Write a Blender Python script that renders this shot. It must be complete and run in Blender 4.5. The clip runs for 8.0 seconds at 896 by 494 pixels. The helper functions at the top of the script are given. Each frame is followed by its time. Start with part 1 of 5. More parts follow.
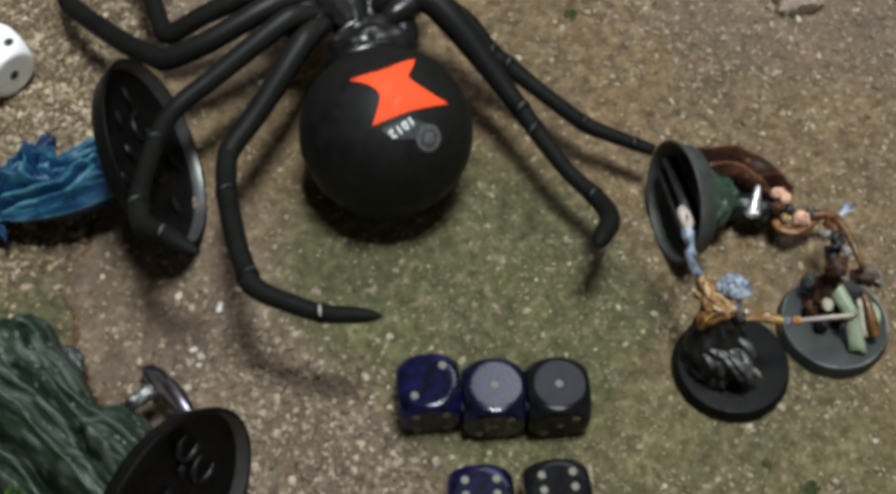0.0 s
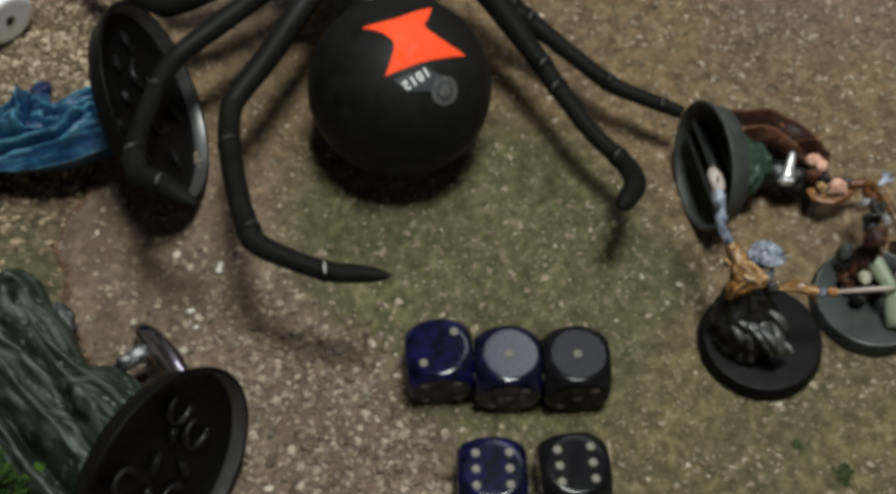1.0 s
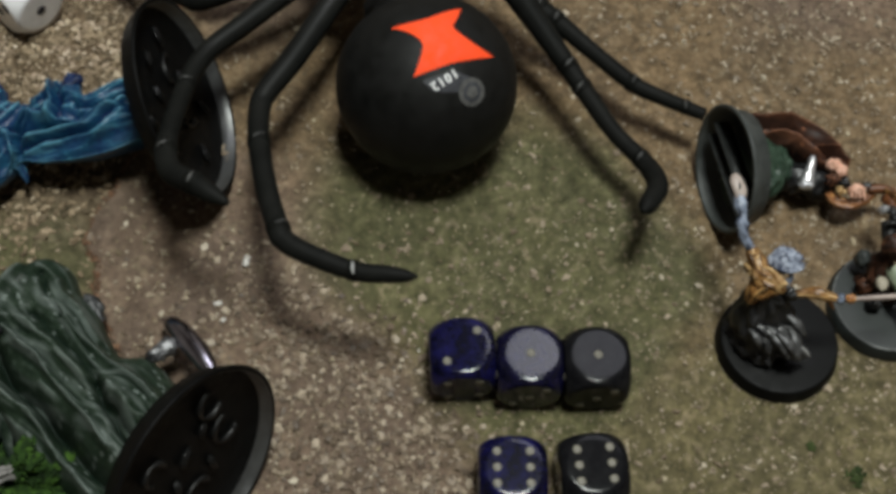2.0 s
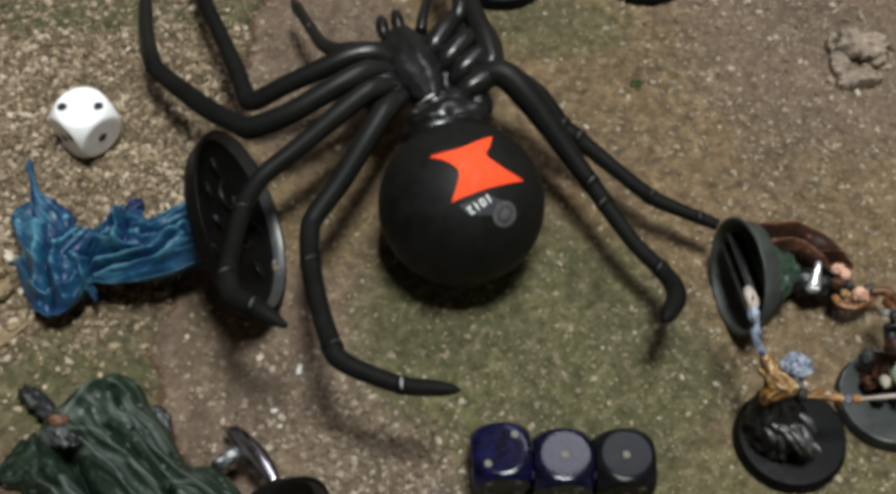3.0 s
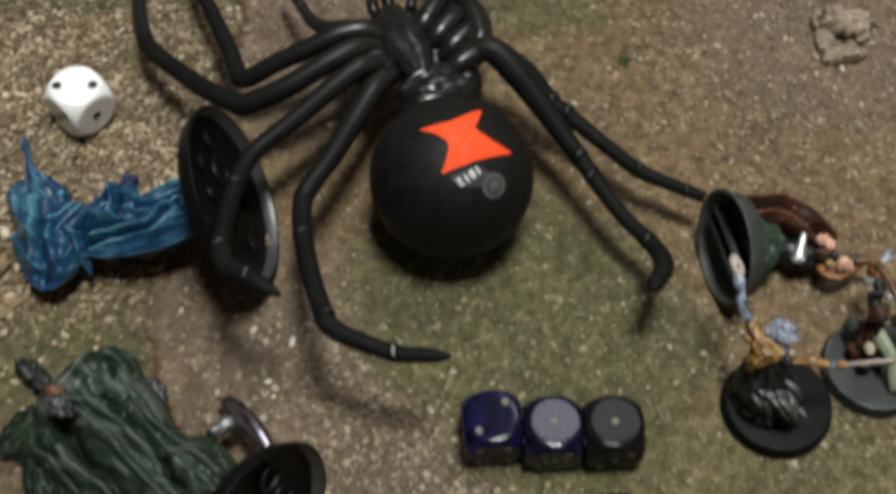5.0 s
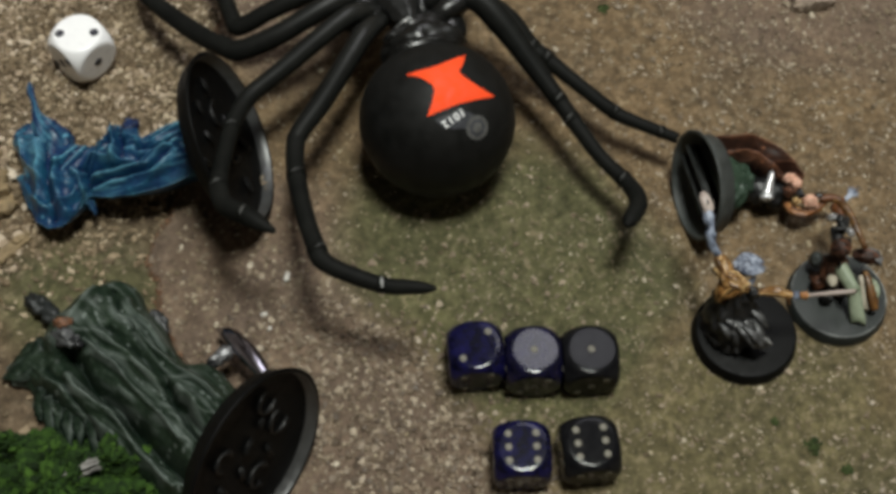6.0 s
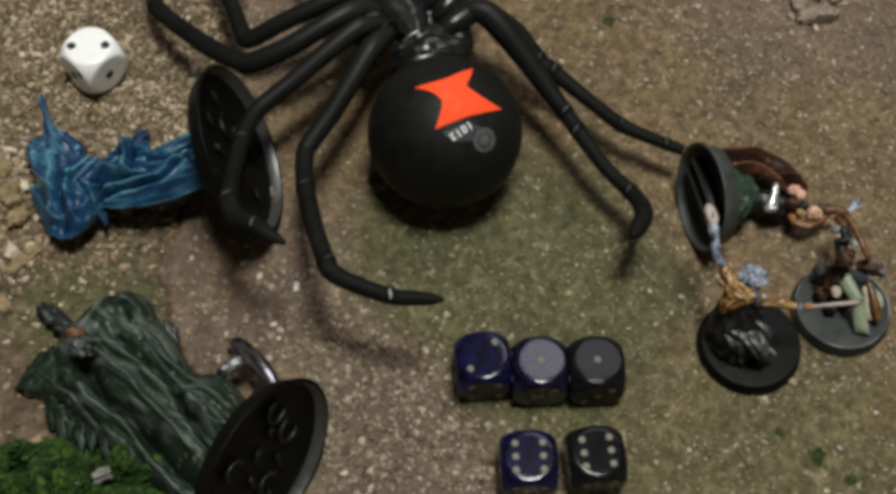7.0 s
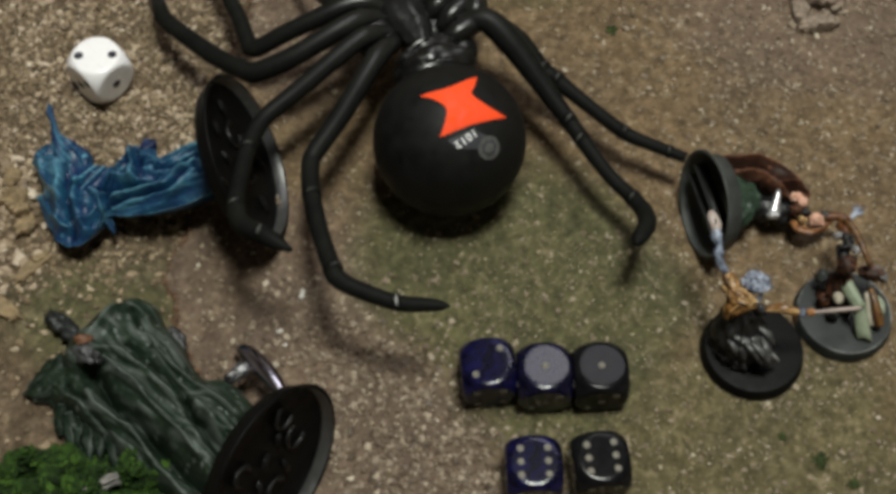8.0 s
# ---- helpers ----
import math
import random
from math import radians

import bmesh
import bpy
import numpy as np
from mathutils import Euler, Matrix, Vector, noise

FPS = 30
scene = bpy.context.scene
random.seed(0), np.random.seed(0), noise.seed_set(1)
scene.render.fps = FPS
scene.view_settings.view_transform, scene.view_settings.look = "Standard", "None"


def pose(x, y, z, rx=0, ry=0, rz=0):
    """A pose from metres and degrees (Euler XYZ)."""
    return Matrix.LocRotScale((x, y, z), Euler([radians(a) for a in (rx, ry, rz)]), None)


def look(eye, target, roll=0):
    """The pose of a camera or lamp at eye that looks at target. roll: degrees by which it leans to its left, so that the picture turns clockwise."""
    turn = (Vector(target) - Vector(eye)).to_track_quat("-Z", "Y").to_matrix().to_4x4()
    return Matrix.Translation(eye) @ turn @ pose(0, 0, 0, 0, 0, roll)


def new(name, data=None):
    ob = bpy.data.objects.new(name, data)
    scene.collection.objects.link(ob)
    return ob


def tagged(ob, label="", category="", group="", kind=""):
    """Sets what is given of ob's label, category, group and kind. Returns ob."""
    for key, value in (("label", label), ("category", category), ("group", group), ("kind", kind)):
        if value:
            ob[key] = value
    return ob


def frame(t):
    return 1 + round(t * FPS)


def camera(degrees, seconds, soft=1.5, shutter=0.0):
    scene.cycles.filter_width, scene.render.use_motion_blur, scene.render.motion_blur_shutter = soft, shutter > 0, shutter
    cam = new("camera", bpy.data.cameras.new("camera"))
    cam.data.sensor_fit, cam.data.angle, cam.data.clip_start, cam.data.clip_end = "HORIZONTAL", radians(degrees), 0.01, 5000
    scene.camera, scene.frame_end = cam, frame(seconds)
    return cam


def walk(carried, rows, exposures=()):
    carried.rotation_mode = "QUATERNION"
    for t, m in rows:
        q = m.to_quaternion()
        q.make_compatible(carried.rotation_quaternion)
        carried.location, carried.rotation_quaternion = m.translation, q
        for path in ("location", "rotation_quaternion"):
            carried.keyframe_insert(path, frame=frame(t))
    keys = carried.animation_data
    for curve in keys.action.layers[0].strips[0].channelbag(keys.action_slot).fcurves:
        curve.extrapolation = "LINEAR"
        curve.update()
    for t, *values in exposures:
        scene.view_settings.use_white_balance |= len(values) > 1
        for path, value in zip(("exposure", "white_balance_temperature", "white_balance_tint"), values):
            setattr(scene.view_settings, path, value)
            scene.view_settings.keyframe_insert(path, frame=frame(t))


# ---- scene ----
cam = camera(34.36, 8.0, soft=4.0, shutter=0.4)
PATH = [
    (0, (-0.01786, -0.11935, 0.25599), (-0.00729, 0.03746, 0.00045), 2.43),
    (0.5, (-0.01629, -0.12506, 0.2529), (-0.00892, 0.03017, -0.00371), 2.19),
    (1, (-0.01761, -0.11711, 0.23824), (-0.00964, 0.03983, -0.01731), 2.87),
    (1.2, (-0.01767, -0.11085, 0.22502), (-0.01106, 0.04436, -0.03162), 2.31),
    (2.3, (-0.02376, -0.11378, 0.251), (-0.01646, 0.03586, -0.00892), 4.09),
    (2.5, (-0.02504, -0.11307, 0.25378), (-0.01865, 0.03766, -0.00553), 3.32),
    (2.7, (-0.02595, -0.11142, 0.27337), (-0.01939, 0.04048, 0.01475), 3.09),
    (3, (-0.02852, -0.1119, 0.27416), (-0.02263, 0.04373, 0.01775), 2.13),
    (3.5, (-0.02713, -0.11125, 0.27282), (-0.0209, 0.04407, 0.01623), 2.16),
    (4, (-0.02879, -0.11151, 0.27377), (-0.02173, 0.0441, 0.01738), 2.42),
    (4.5, (-0.02796, -0.11277, 0.27324), (-0.0207, 0.04365, 0.01735), 2.28),
    (4.87, (-0.02796, -0.11300, 0.27330), (-0.0207, 0.04340, 0.01740), 2.25),
    (5, (-0.02781, -0.11962, 0.27453), (-0.02073, 0.03651, 0.01846), 2.15),
    (5.1, (-0.02752, -0.1246, 0.27472), (-0.02071, 0.02884, 0.01701), 1.78),
    (5.2, (-0.03046, -0.12855, 0.27848), (-0.02108, 0.01958, 0.01777), 2.56),
    (6.3, (-0.02572, -0.13017, 0.2886), (-0.01756, 0.01585, 0.02666), 2.55),
    (6.5, (-0.02619, -0.12968, 0.28935), (-0.01783, 0.01553, 0.02697), 2.47),
    (7, (-0.02728, -0.13046, 0.29152), (-0.01985, 0.0172, 0.03048), 2.26),
    (7.5, (-0.02863, -0.13133, 0.29343), (-0.02096, 0.01754, 0.03309), 2.18),
    (8, (-0.02852, -0.13233, 0.2933), (-0.02101, 0.0172, 0.03333), 2.14),
]
walk(cam, [(t, look(eye, target, roll)) for t, eye, target, roll in PATH],
     exposures=[(0, 0.30, 5830, 8), (0.3, 0.17, 5880, 8), (0.5, 0.08, 5880, 9), (1.0, -0.02, 6060, 9), (2.5, 0.02, 6085, 10), (2.9, 0.21, 5995, 10), (3.5, 0.12, 6090, 10), (4.5, 0.06, 6230, 10), (5.1, 0.12, 6230, 10), (6.3, -0.06, 6260, 10), (8.0, -0.08, 6330, 10)])

# ---- light ----
world = bpy.data.worlds.new("room_air")
scene.world = world
world.use_nodes = True
world.node_tree.nodes["Background"].inputs[0].default_value = (1.0, 0.9, 0.78, 1)
world.node_tree.nodes["Background"].inputs[1].default_value = 0.012


def area_lamp(name, x, y, z, sx, sy, watts, colour):
    data = bpy.data.lights.new(name, "AREA")
    data.shape, data.size, data.size_y, data.energy, data.color = "RECTANGLE", sx, sy, watts, colour
    ob = new(name, data)
    ob.matrix_world = pose(x, y, z)
    return ob


LAMP_Z = 1.80
area_lamp("ceiling_lamp", 0.12, 0.04, LAMP_Z, 0.34, 0.34, 35, (0.945, 0.95, 0.84))
area_lamp("far_ceiling_lamp", 0.405, 0.97, LAMP_Z, 0.68, 0.60, 8.3, (0.93, 0.90, 0.93))

CM = 0.01


# ---- materials ----
def nodes_of(name):
    m = bpy.data.materials.new(name)
    m.use_nodes = True
    return m, m.node_tree, m.node_tree.nodes["Principled BSDF"]


def noise_node(nt, scale, detail=4.0, rough=0.6, vector=None):
    n = nt.nodes.new("ShaderNodeTexNoise")
    n.inputs["Scale"].default_value, n.inputs["Detail"].default_value, n.inputs["Roughness"].default_value = scale, detail, rough
    if vector is None:
        vector = nt.nodes.new("ShaderNodeTexCoord").outputs["Object"]
    nt.links.new(vector, n.inputs["Vector"])
    return n


def ramp(nt, source, stops):
    r = nt.nodes.new("ShaderNodeValToRGB")
    while len(r.color_ramp.elements) < len(stops):
        r.color_ramp.elements.new(0.5)
    for e, (at, c) in zip(r.color_ramp.elements, stops):
        e.position, e.color = at, (*c, 1) if len(c) == 3 else c
    nt.links.new(source, r.inputs[0])
    return r


def mix(nt, factor, a, b, kind="MIX"):
    m = nt.nodes.new("ShaderNodeMix")
    m.data_type, m.blend_type = "RGBA", kind
    for value, slot in ((factor, 0), (a, 6), (b, 7)):
        if hasattr(value, "links"):
            nt.links.new(value, m.inputs[slot])
        else:
            m.inputs[slot].default_value = value if slot == 0 else (*value, 1)
    return m.outputs[2]


def bump(nt, bsdf, height, strength, distance):
    b = nt.nodes.new("ShaderNodeBump")
    b.inputs["Strength"].default_value, b.inputs["Distance"].default_value = strength, distance
    nt.links.new(height, b.inputs["Height"])
    nt.links.new(b.outputs[0], bsdf.inputs["Normal"])


def painted(name, dark, light, rough=0.5, scale=900.0, metal=0.0, relief=0.00008, low=0.35, high=0.7, coat=0.0, spec=0.5):
    """A paint or plastic that varies between two colours at two scales."""
    m, nt, bsdf = nodes_of(name)
    fine, broad = noise_node(nt, scale), noise_node(nt, scale * 0.2, 3)
    both = mix(nt, 0.5, fine.outputs["Fac"], broad.outputs["Fac"])
    r = ramp(nt, both, [(low, dark), (high, light)])
    nt.links.new(r.outputs[0], bsdf.inputs["Base Color"])
    rr = ramp(nt, fine.outputs["Fac"], [(0.3, (rough * 0.8,) * 3), (0.7, (min(1, rough * 1.2),) * 3)])
    nt.links.new(rr.outputs[0], bsdf.inputs["Roughness"])
    bsdf.inputs["Metallic"].default_value = metal
    bsdf.inputs["Coat Weight"].default_value = coat
    bsdf.inputs["Specular IOR Level"].default_value = spec
    if relief:
        bump(nt, bsdf, fine.outputs["Fac"], 0.6, relief)
    return m


def worn_rubber(name):
    """Black rubber, polished where the parts carry a high "shine" and dull where it is low."""
    m = painted(name, (0.0058, 0.0061, 0.0056), (0.0115, 0.0118, 0.0105), 0.5, 400, relief=0.00006)
    nt = m.node_tree
    bsdf = next(n for n in nt.nodes if n.type == "BSDF_PRINCIPLED")
    a = nt.nodes.new("ShaderNodeAttribute")
    a.attribute_name = "shine"
    nt.links.new(ramp(nt, a.outputs["Fac"], [(0.0, (0.58,) * 3), (1.0, (0.33,) * 3)]).outputs[0], bsdf.inputs["Roughness"])
    nt.links.new(ramp(nt, a.outputs["Fac"], [(0.0, (0.06,) * 3), (0.4, (0.13,) * 3), (1.0, (0.50,) * 3)]).outputs[0], bsdf.inputs["Specular IOR Level"])
    return m


def robe_paint(name, deep, mid, edge, rough=0.45, tinge=None, at=(0.43, 0.51, 0.60), brush=0.45, patchy=0.5, spec=0.4):
    """Drybrushed paint: raised edges lighter than the hollows, in patches of varying tone."""
    m, nt, bsdf = nodes_of(name)
    g = nt.nodes.new("ShaderNodeNewGeometry")
    fine, patch = noise_node(nt, 900, 5), noise_node(nt, 160, 4)
    lifted = mix(nt, 0.15, g.outputs["Pointiness"], fine.outputs["Fac"])
    r = ramp(nt, lifted, list(zip(at, (deep, mid, edge))))
    tone = ramp(nt, patch.outputs["Fac"], [(0.38, (0, 0, 0)), (0.62, (1, 1, 1))])
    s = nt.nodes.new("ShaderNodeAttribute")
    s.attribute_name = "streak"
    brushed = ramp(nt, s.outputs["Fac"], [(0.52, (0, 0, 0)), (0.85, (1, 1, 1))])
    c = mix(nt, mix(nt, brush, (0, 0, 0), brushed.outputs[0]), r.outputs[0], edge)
    c = mix(nt, mix(nt, patchy, (0, 0, 0), tone.outputs[0]), c, tinge or deep)
    nt.links.new(c, bsdf.inputs["Base Color"])
    bsdf.inputs["Roughness"].default_value = rough
    bsdf.inputs["Specular IOR Level"].default_value = spec
    bump(nt, bsdf, fine.outputs["Fac"], 0.4, 0.00006)
    return m


def ground_paint():
    """Sand and flock on a scenery board: the weights of moss, loose grit and bare slab come with the sheet."""
    m, nt, bsdf = nodes_of("ground_texture")
    a = nt.nodes.new("ShaderNodeAttribute")
    a.attribute_name = "cover"
    s = nt.nodes.new("ShaderNodeSeparateColor")
    nt.links.new(a.outputs["Color"], s.inputs[0])
    fine, mid, broad = noise_node(nt, 1500, 4, 0.7), noise_node(nt, 330, 5, 0.65), noise_node(nt, 45, 4)
    brown = ramp(nt, mid.outputs["Fac"], [(0.30, (0.070, 0.049, 0.027)), (0.52, (0.153, 0.107, 0.060)), (0.72, (0.246, 0.178, 0.108))]).outputs[0]
    slab = ramp(nt, mid.outputs["Fac"], [(0.30, (0.094, 0.067, 0.049)), (0.52, (0.144, 0.104, 0.077)), (0.74, (0.199, 0.148, 0.111))]).outputs[0]
    grit = ramp(nt, mid.outputs["Fac"], [(0.32, (0.062, 0.044, 0.026)), (0.52, (0.118, 0.084, 0.052)), (0.70, (0.205, 0.153, 0.100))]).outputs[0]
    green = ramp(nt, mid.outputs["Fac"], [(0.30, (0.040, 0.043, 0.017)), (0.52, (0.085, 0.088, 0.040)), (0.74, (0.150, 0.148, 0.077))]).outputs[0]
    c = mix(nt, s.outputs[2], brown, slab)
    c = mix(nt, s.outputs[1], c, grit)
    c = mix(nt, s.outputs[0], c, green)
    speck = ramp(nt, fine.outputs["Fac"], [(0.62, (0, 0, 0)), (0.72, (1, 1, 1))])
    c = mix(nt, mix(nt, 0.55, (0, 0, 0), speck.outputs[0]), c, (0.34, 0.27, 0.17))
    tops = ramp(nt, a.outputs["Alpha"], [(0.62, (0, 0, 0)), (0.88, (1, 1, 1))])
    c = mix(nt, mix(nt, 0.45, (0, 0, 0), tops.outputs[0]), c, (0.30, 0.245, 0.165))
    pits = ramp(nt, a.outputs["Alpha"], [(0.15, (0.84, 0.83, 0.82)), (0.45, (1, 1, 1))])
    c = mix(nt, 1.0, c, pits.outputs[0], "MULTIPLY")
    patch = noise_node(nt, 150, 5, 0.7)
    c = mix(nt, 1.0, c, ramp(nt, patch.outputs["Fac"], [(0.32, (0.84, 0.835, 0.83)), (0.68, (1.16, 1.16, 1.155))]).outputs[0], "MULTIPLY")
    mottle = noise_node(nt, 820, 3, 0.6)
    c = mix(nt, 1.0, c, ramp(nt, mottle.outputs["Fac"], [(0.34, (0.82, 0.815, 0.81)), (0.66, (1.18, 1.18, 1.17))]).outputs[0], "MULTIPLY")
    tone = ramp(nt, broad.outputs["Fac"], [(0.3, (0.78, 0.78, 0.80)), (0.7, (1.16, 1.12, 1.06))])
    c = mix(nt, 1.0, c, tone.outputs[0], "MULTIPLY")
    nt.links.new(c, bsdf.inputs["Base Color"])
    bsdf.inputs["Roughness"].default_value = 0.85
    bsdf.inputs["Specular IOR Level"].default_value = 0.3
    both = mix(nt, 0.5, fine.outputs["Fac"], mid.outputs["Fac"])
    bump(nt, bsdf, both, 0.9, 0.0008)
    return m


def grain_paint(name, stops, rough=0.8):
    m, nt, bsdf = nodes_of(name)
    g = nt.nodes.new("ShaderNodeNewGeometry")
    r = ramp(nt, g.outputs["Random Per Island"], stops)
    fine = noise_node(nt, 2500, 3)
    shade = ramp(nt, fine.outputs["Fac"], [(0.3, (0.75, 0.75, 0.75)), (0.7, (1.15, 1.15, 1.15))])
    nt.links.new(mix(nt, 1.0, r.outputs[0], shade.outputs[0], "MULTIPLY"), bsdf.inputs["Base Color"])
    bsdf.inputs["Roughness"].default_value = rough
    bsdf.inputs["Specular IOR Level"].default_value = 0.35
    return m


def dice_plastic(name, dark, light, low, high, spec=0.24):
    """Polished speckled resin."""
    m, nt, bsdf = nodes_of(name)
    broad, fine = noise_node(nt, 260, 6, 0.7), noise_node(nt, 1400, 3)
    both = mix(nt, 0.3, broad.outputs["Fac"], fine.outputs["Fac"])
    r = ramp(nt, both, [(low, dark), (high, light)])
    nt.links.new(r.outputs[0], bsdf.inputs["Base Color"])
    bsdf.inputs["Roughness"].default_value = 0.135
    bsdf.inputs["Specular IOR Level"].default_value = spec
    bump(nt, bsdf, fine.outputs["Fac"], 0.15, 0.00004)
    return m


GROUND = ground_paint()
GRAINS = grain_paint("sand_grains", [(0.0, (0.105, 0.078, 0.047)), (0.45, (0.17, 0.132, 0.08)), (0.8, (0.31, 0.25, 0.16)), (1.0, (0.46, 0.40, 0.28))])
PALE_GRAINS = grain_paint("pale_grains", [(0.0, (0.16, 0.122, 0.083)), (0.5, (0.27, 0.215, 0.150)), (0.9, (0.37, 0.305, 0.222)), (1.0, (0.50, 0.44, 0.34))], 0.5)
SLAB_GRAINS = grain_paint("slab_grains", [(0.0, (0.085, 0.062, 0.044)), (0.45, (0.170, 0.128, 0.090)), (0.8, (0.265, 0.208, 0.148)), (1.0, (0.42, 0.35, 0.262))], 0.5)
EDGE_GRAINS = grain_paint("rust_brown_grains", [(0.0, (0.07, 0.035, 0.018)), (0.6, (0.15, 0.075, 0.04)), (1.0, (0.26, 0.15, 0.085))])
OLIVE = grain_paint("olive_flock", [(0.0, (0.018, 0.030, 0.007)), (1.0, (0.052, 0.072, 0.020))], 0.95)
GRIT = grain_paint("loose_grit", [(0.0, (0.100, 0.076, 0.046)), (0.5, (0.212, 0.156, 0.096)), (0.85, (0.345, 0.265, 0.172)), (1.0, (0.52, 0.43, 0.31))])
CRUST = grain_paint("pale_crust", [(0.0, (0.17, 0.123, 0.078)), (0.4, (0.335, 0.255, 0.176)), (0.85, (0.49, 0.395, 0.295)), (1.0, (0.66, 0.565, 0.45))])
FLOCK = grain_paint("green_flock", [(0.0, (0.005, 0.015, 0.0015)), (0.6, (0.017, 0.045, 0.004)), (1.0, (0.045, 0.098, 0.010))], 0.95)
CHALK = painted("white_flake_paint", (0.60, 0.57, 0.52), (0.82, 0.80, 0.76), 0.6, 900)
CORK = painted("pale_bark", (0.105, 0.080, 0.062), (0.44, 0.35, 0.27), 0.9, 420, relief=0.0006)
LEAF = painted("dry_leaf_chip", (0.12, 0.084, 0.042), (0.40, 0.295, 0.165), 0.8, 500, relief=0.0003)
STONE = painted("grey_stone", (0.06, 0.056, 0.052), (0.42, 0.40, 0.38), 0.8, 500, relief=0.0004)
PLASTER = painted("plain_plaster", (0.24, 0.215, 0.185), (0.30, 0.27, 0.24), 0.9, 20, relief=0.0005)
RUBBER = painted("black_rubber", (0.0040, 0.0042, 0.0040), (0.0085, 0.0085, 0.0080), 0.42, 500, relief=0.00006, spec=0.12)
DULL_RUBBER = painted("dusty_black_rubber", (0.0042, 0.0045, 0.0039), (0.0090, 0.0092, 0.0080), 0.58, 300, relief=0.00006, spec=0.06)
WORN_RUBBER = worn_rubber("worn_black_rubber")
GLOSS_RUBBER = painted("glossy_black_rubber", (0.0045, 0.0045, 0.0045), (0.009, 0.009, 0.0085), 0.32, 800, relief=0.00003, spec=0.5)
MATT_RUBBER = painted("matt_black_rubber", (0.0038, 0.0040, 0.0038), (0.0085, 0.0085, 0.0080), 0.56, 350, relief=0.00005, spec=0.22)
CARAPACE_RUBBER = painted("semi_gloss_black_rubber", (0.005, 0.005, 0.005), (0.012, 0.012, 0.0115), 0.40, 420, relief=0.00025, spec=0.4)
JOINT_MARK = painted("grey_joint_mark", (0.010, 0.010, 0.010), (0.11, 0.11, 0.105), 0.5, 700, low=0.44, high=0.68)
RED_PAINT = painted("orange_red_paint", (0.88, 0.060, 0.005), (0.95, 0.080, 0.009), 0.8, 600, relief=0.00002)
WHITE_PRINT = painted("white_print", (0.70, 0.70, 0.70), (0.85, 0.85, 0.85), 0.5, 900, relief=0)
GREY_PRINT = painted("grey_stamp", (0.030, 0.030, 0.030), (0.13, 0.13, 0.125), 0.5, 1500, relief=0)
SLATE_PRINT = painted("slate_print", (0.020, 0.021, 0.026), (0.058, 0.060, 0.070), 0.5, 1500, relief=0)
BLUE_RESIN = dice_plastic("blue_speckled_resin", (0.003, 0.003, 0.009), (0.011, 0.010, 0.082), 0.43, 0.70)
NIGHT_RESIN = dice_plastic("dark_blue_resin", (0.003, 0.003, 0.009), (0.010, 0.009, 0.045), 0.42, 0.75, 0.30)
BLACK_RESIN = dice_plastic("smoky_black_resin", (0.004, 0.004, 0.005), (0.016, 0.016, 0.017), 0.40, 0.72, 0.095)
GOLD_PIP = painted("pale_gold_pip", (0.085, 0.077, 0.055), (0.20, 0.184, 0.14), 0.5, 1500)
WHITE_RESIN = painted("white_resin", (0.84, 0.83, 0.85), (0.91, 0.90, 0.91), 0.3, 500, relief=0.00002)
BLACK_PIP = painted("black_pip", (0.006, 0.006, 0.012), (0.015, 0.014, 0.03), 0.5, 1500)
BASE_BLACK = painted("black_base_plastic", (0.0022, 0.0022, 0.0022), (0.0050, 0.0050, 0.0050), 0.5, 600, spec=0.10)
# Shade in the grey base's hollow, put into its floor colour; also ribs, lumps.
BASE_DARK = painted("dark_grey_and_hollow_shade", (0.008, 0.0095, 0.0095), (0.024, 0.027, 0.027), 0.5, 500)
# Sheen on the hollow's inner wall, put into a lighter colour.
BASE_WALL = painted("black_plastic_with_sheen", (0.020, 0.0205, 0.0205), (0.048, 0.049, 0.049), 0.38, 500, spec=0.9)
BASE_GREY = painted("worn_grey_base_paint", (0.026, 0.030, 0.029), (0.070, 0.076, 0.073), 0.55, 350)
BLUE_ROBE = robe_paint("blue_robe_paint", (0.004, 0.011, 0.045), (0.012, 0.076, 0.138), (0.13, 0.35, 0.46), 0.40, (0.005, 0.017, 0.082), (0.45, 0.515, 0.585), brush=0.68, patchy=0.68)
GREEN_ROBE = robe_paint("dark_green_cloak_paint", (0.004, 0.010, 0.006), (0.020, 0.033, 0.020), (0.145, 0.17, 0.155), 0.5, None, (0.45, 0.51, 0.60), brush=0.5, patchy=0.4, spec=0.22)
STEEL = painted("polished_steel_paint", (0.30, 0.28, 0.33), (0.52, 0.49, 0.55), 0.20, 400, metal=1.0)
GUNMETAL = painted("gunmetal_paint", (0.010, 0.010, 0.011), (0.34, 0.34, 0.35), 0.35, 800, metal=0.15, low=0.44, high=0.64)
DARK_METAL = painted("dark_metal_paint", (0.008, 0.008, 0.009), (0.05, 0.052, 0.056), 0.4, 500, metal=0.2)
BRONZE = robe_paint("golden_brown_paint", (0.025, 0.010, 0.003), (0.24, 0.11, 0.028), (0.70, 0.44, 0.17), 0.35, None, (0.44, 0.505, 0.57))
INDIGO = robe_paint("indigo_paint", (0.004, 0.007, 0.03), (0.012, 0.03, 0.10), (0.06, 0.12, 0.25), 0.35, None, (0.455, 0.51, 0.57))
BROWN = robe_paint("dark_brown_paint", (0.005, 0.0025, 0.0015), (0.050, 0.018, 0.009), (0.24, 0.095, 0.045), 0.6, (0.016, 0.006, 0.0035), (0.45, 0.51, 0.57), brush=0.65, patchy=0.65)
SKIN = painted("pale_flesh_paint", (0.45, 0.22, 0.14), (0.80, 0.50, 0.38), 0.5, 700)
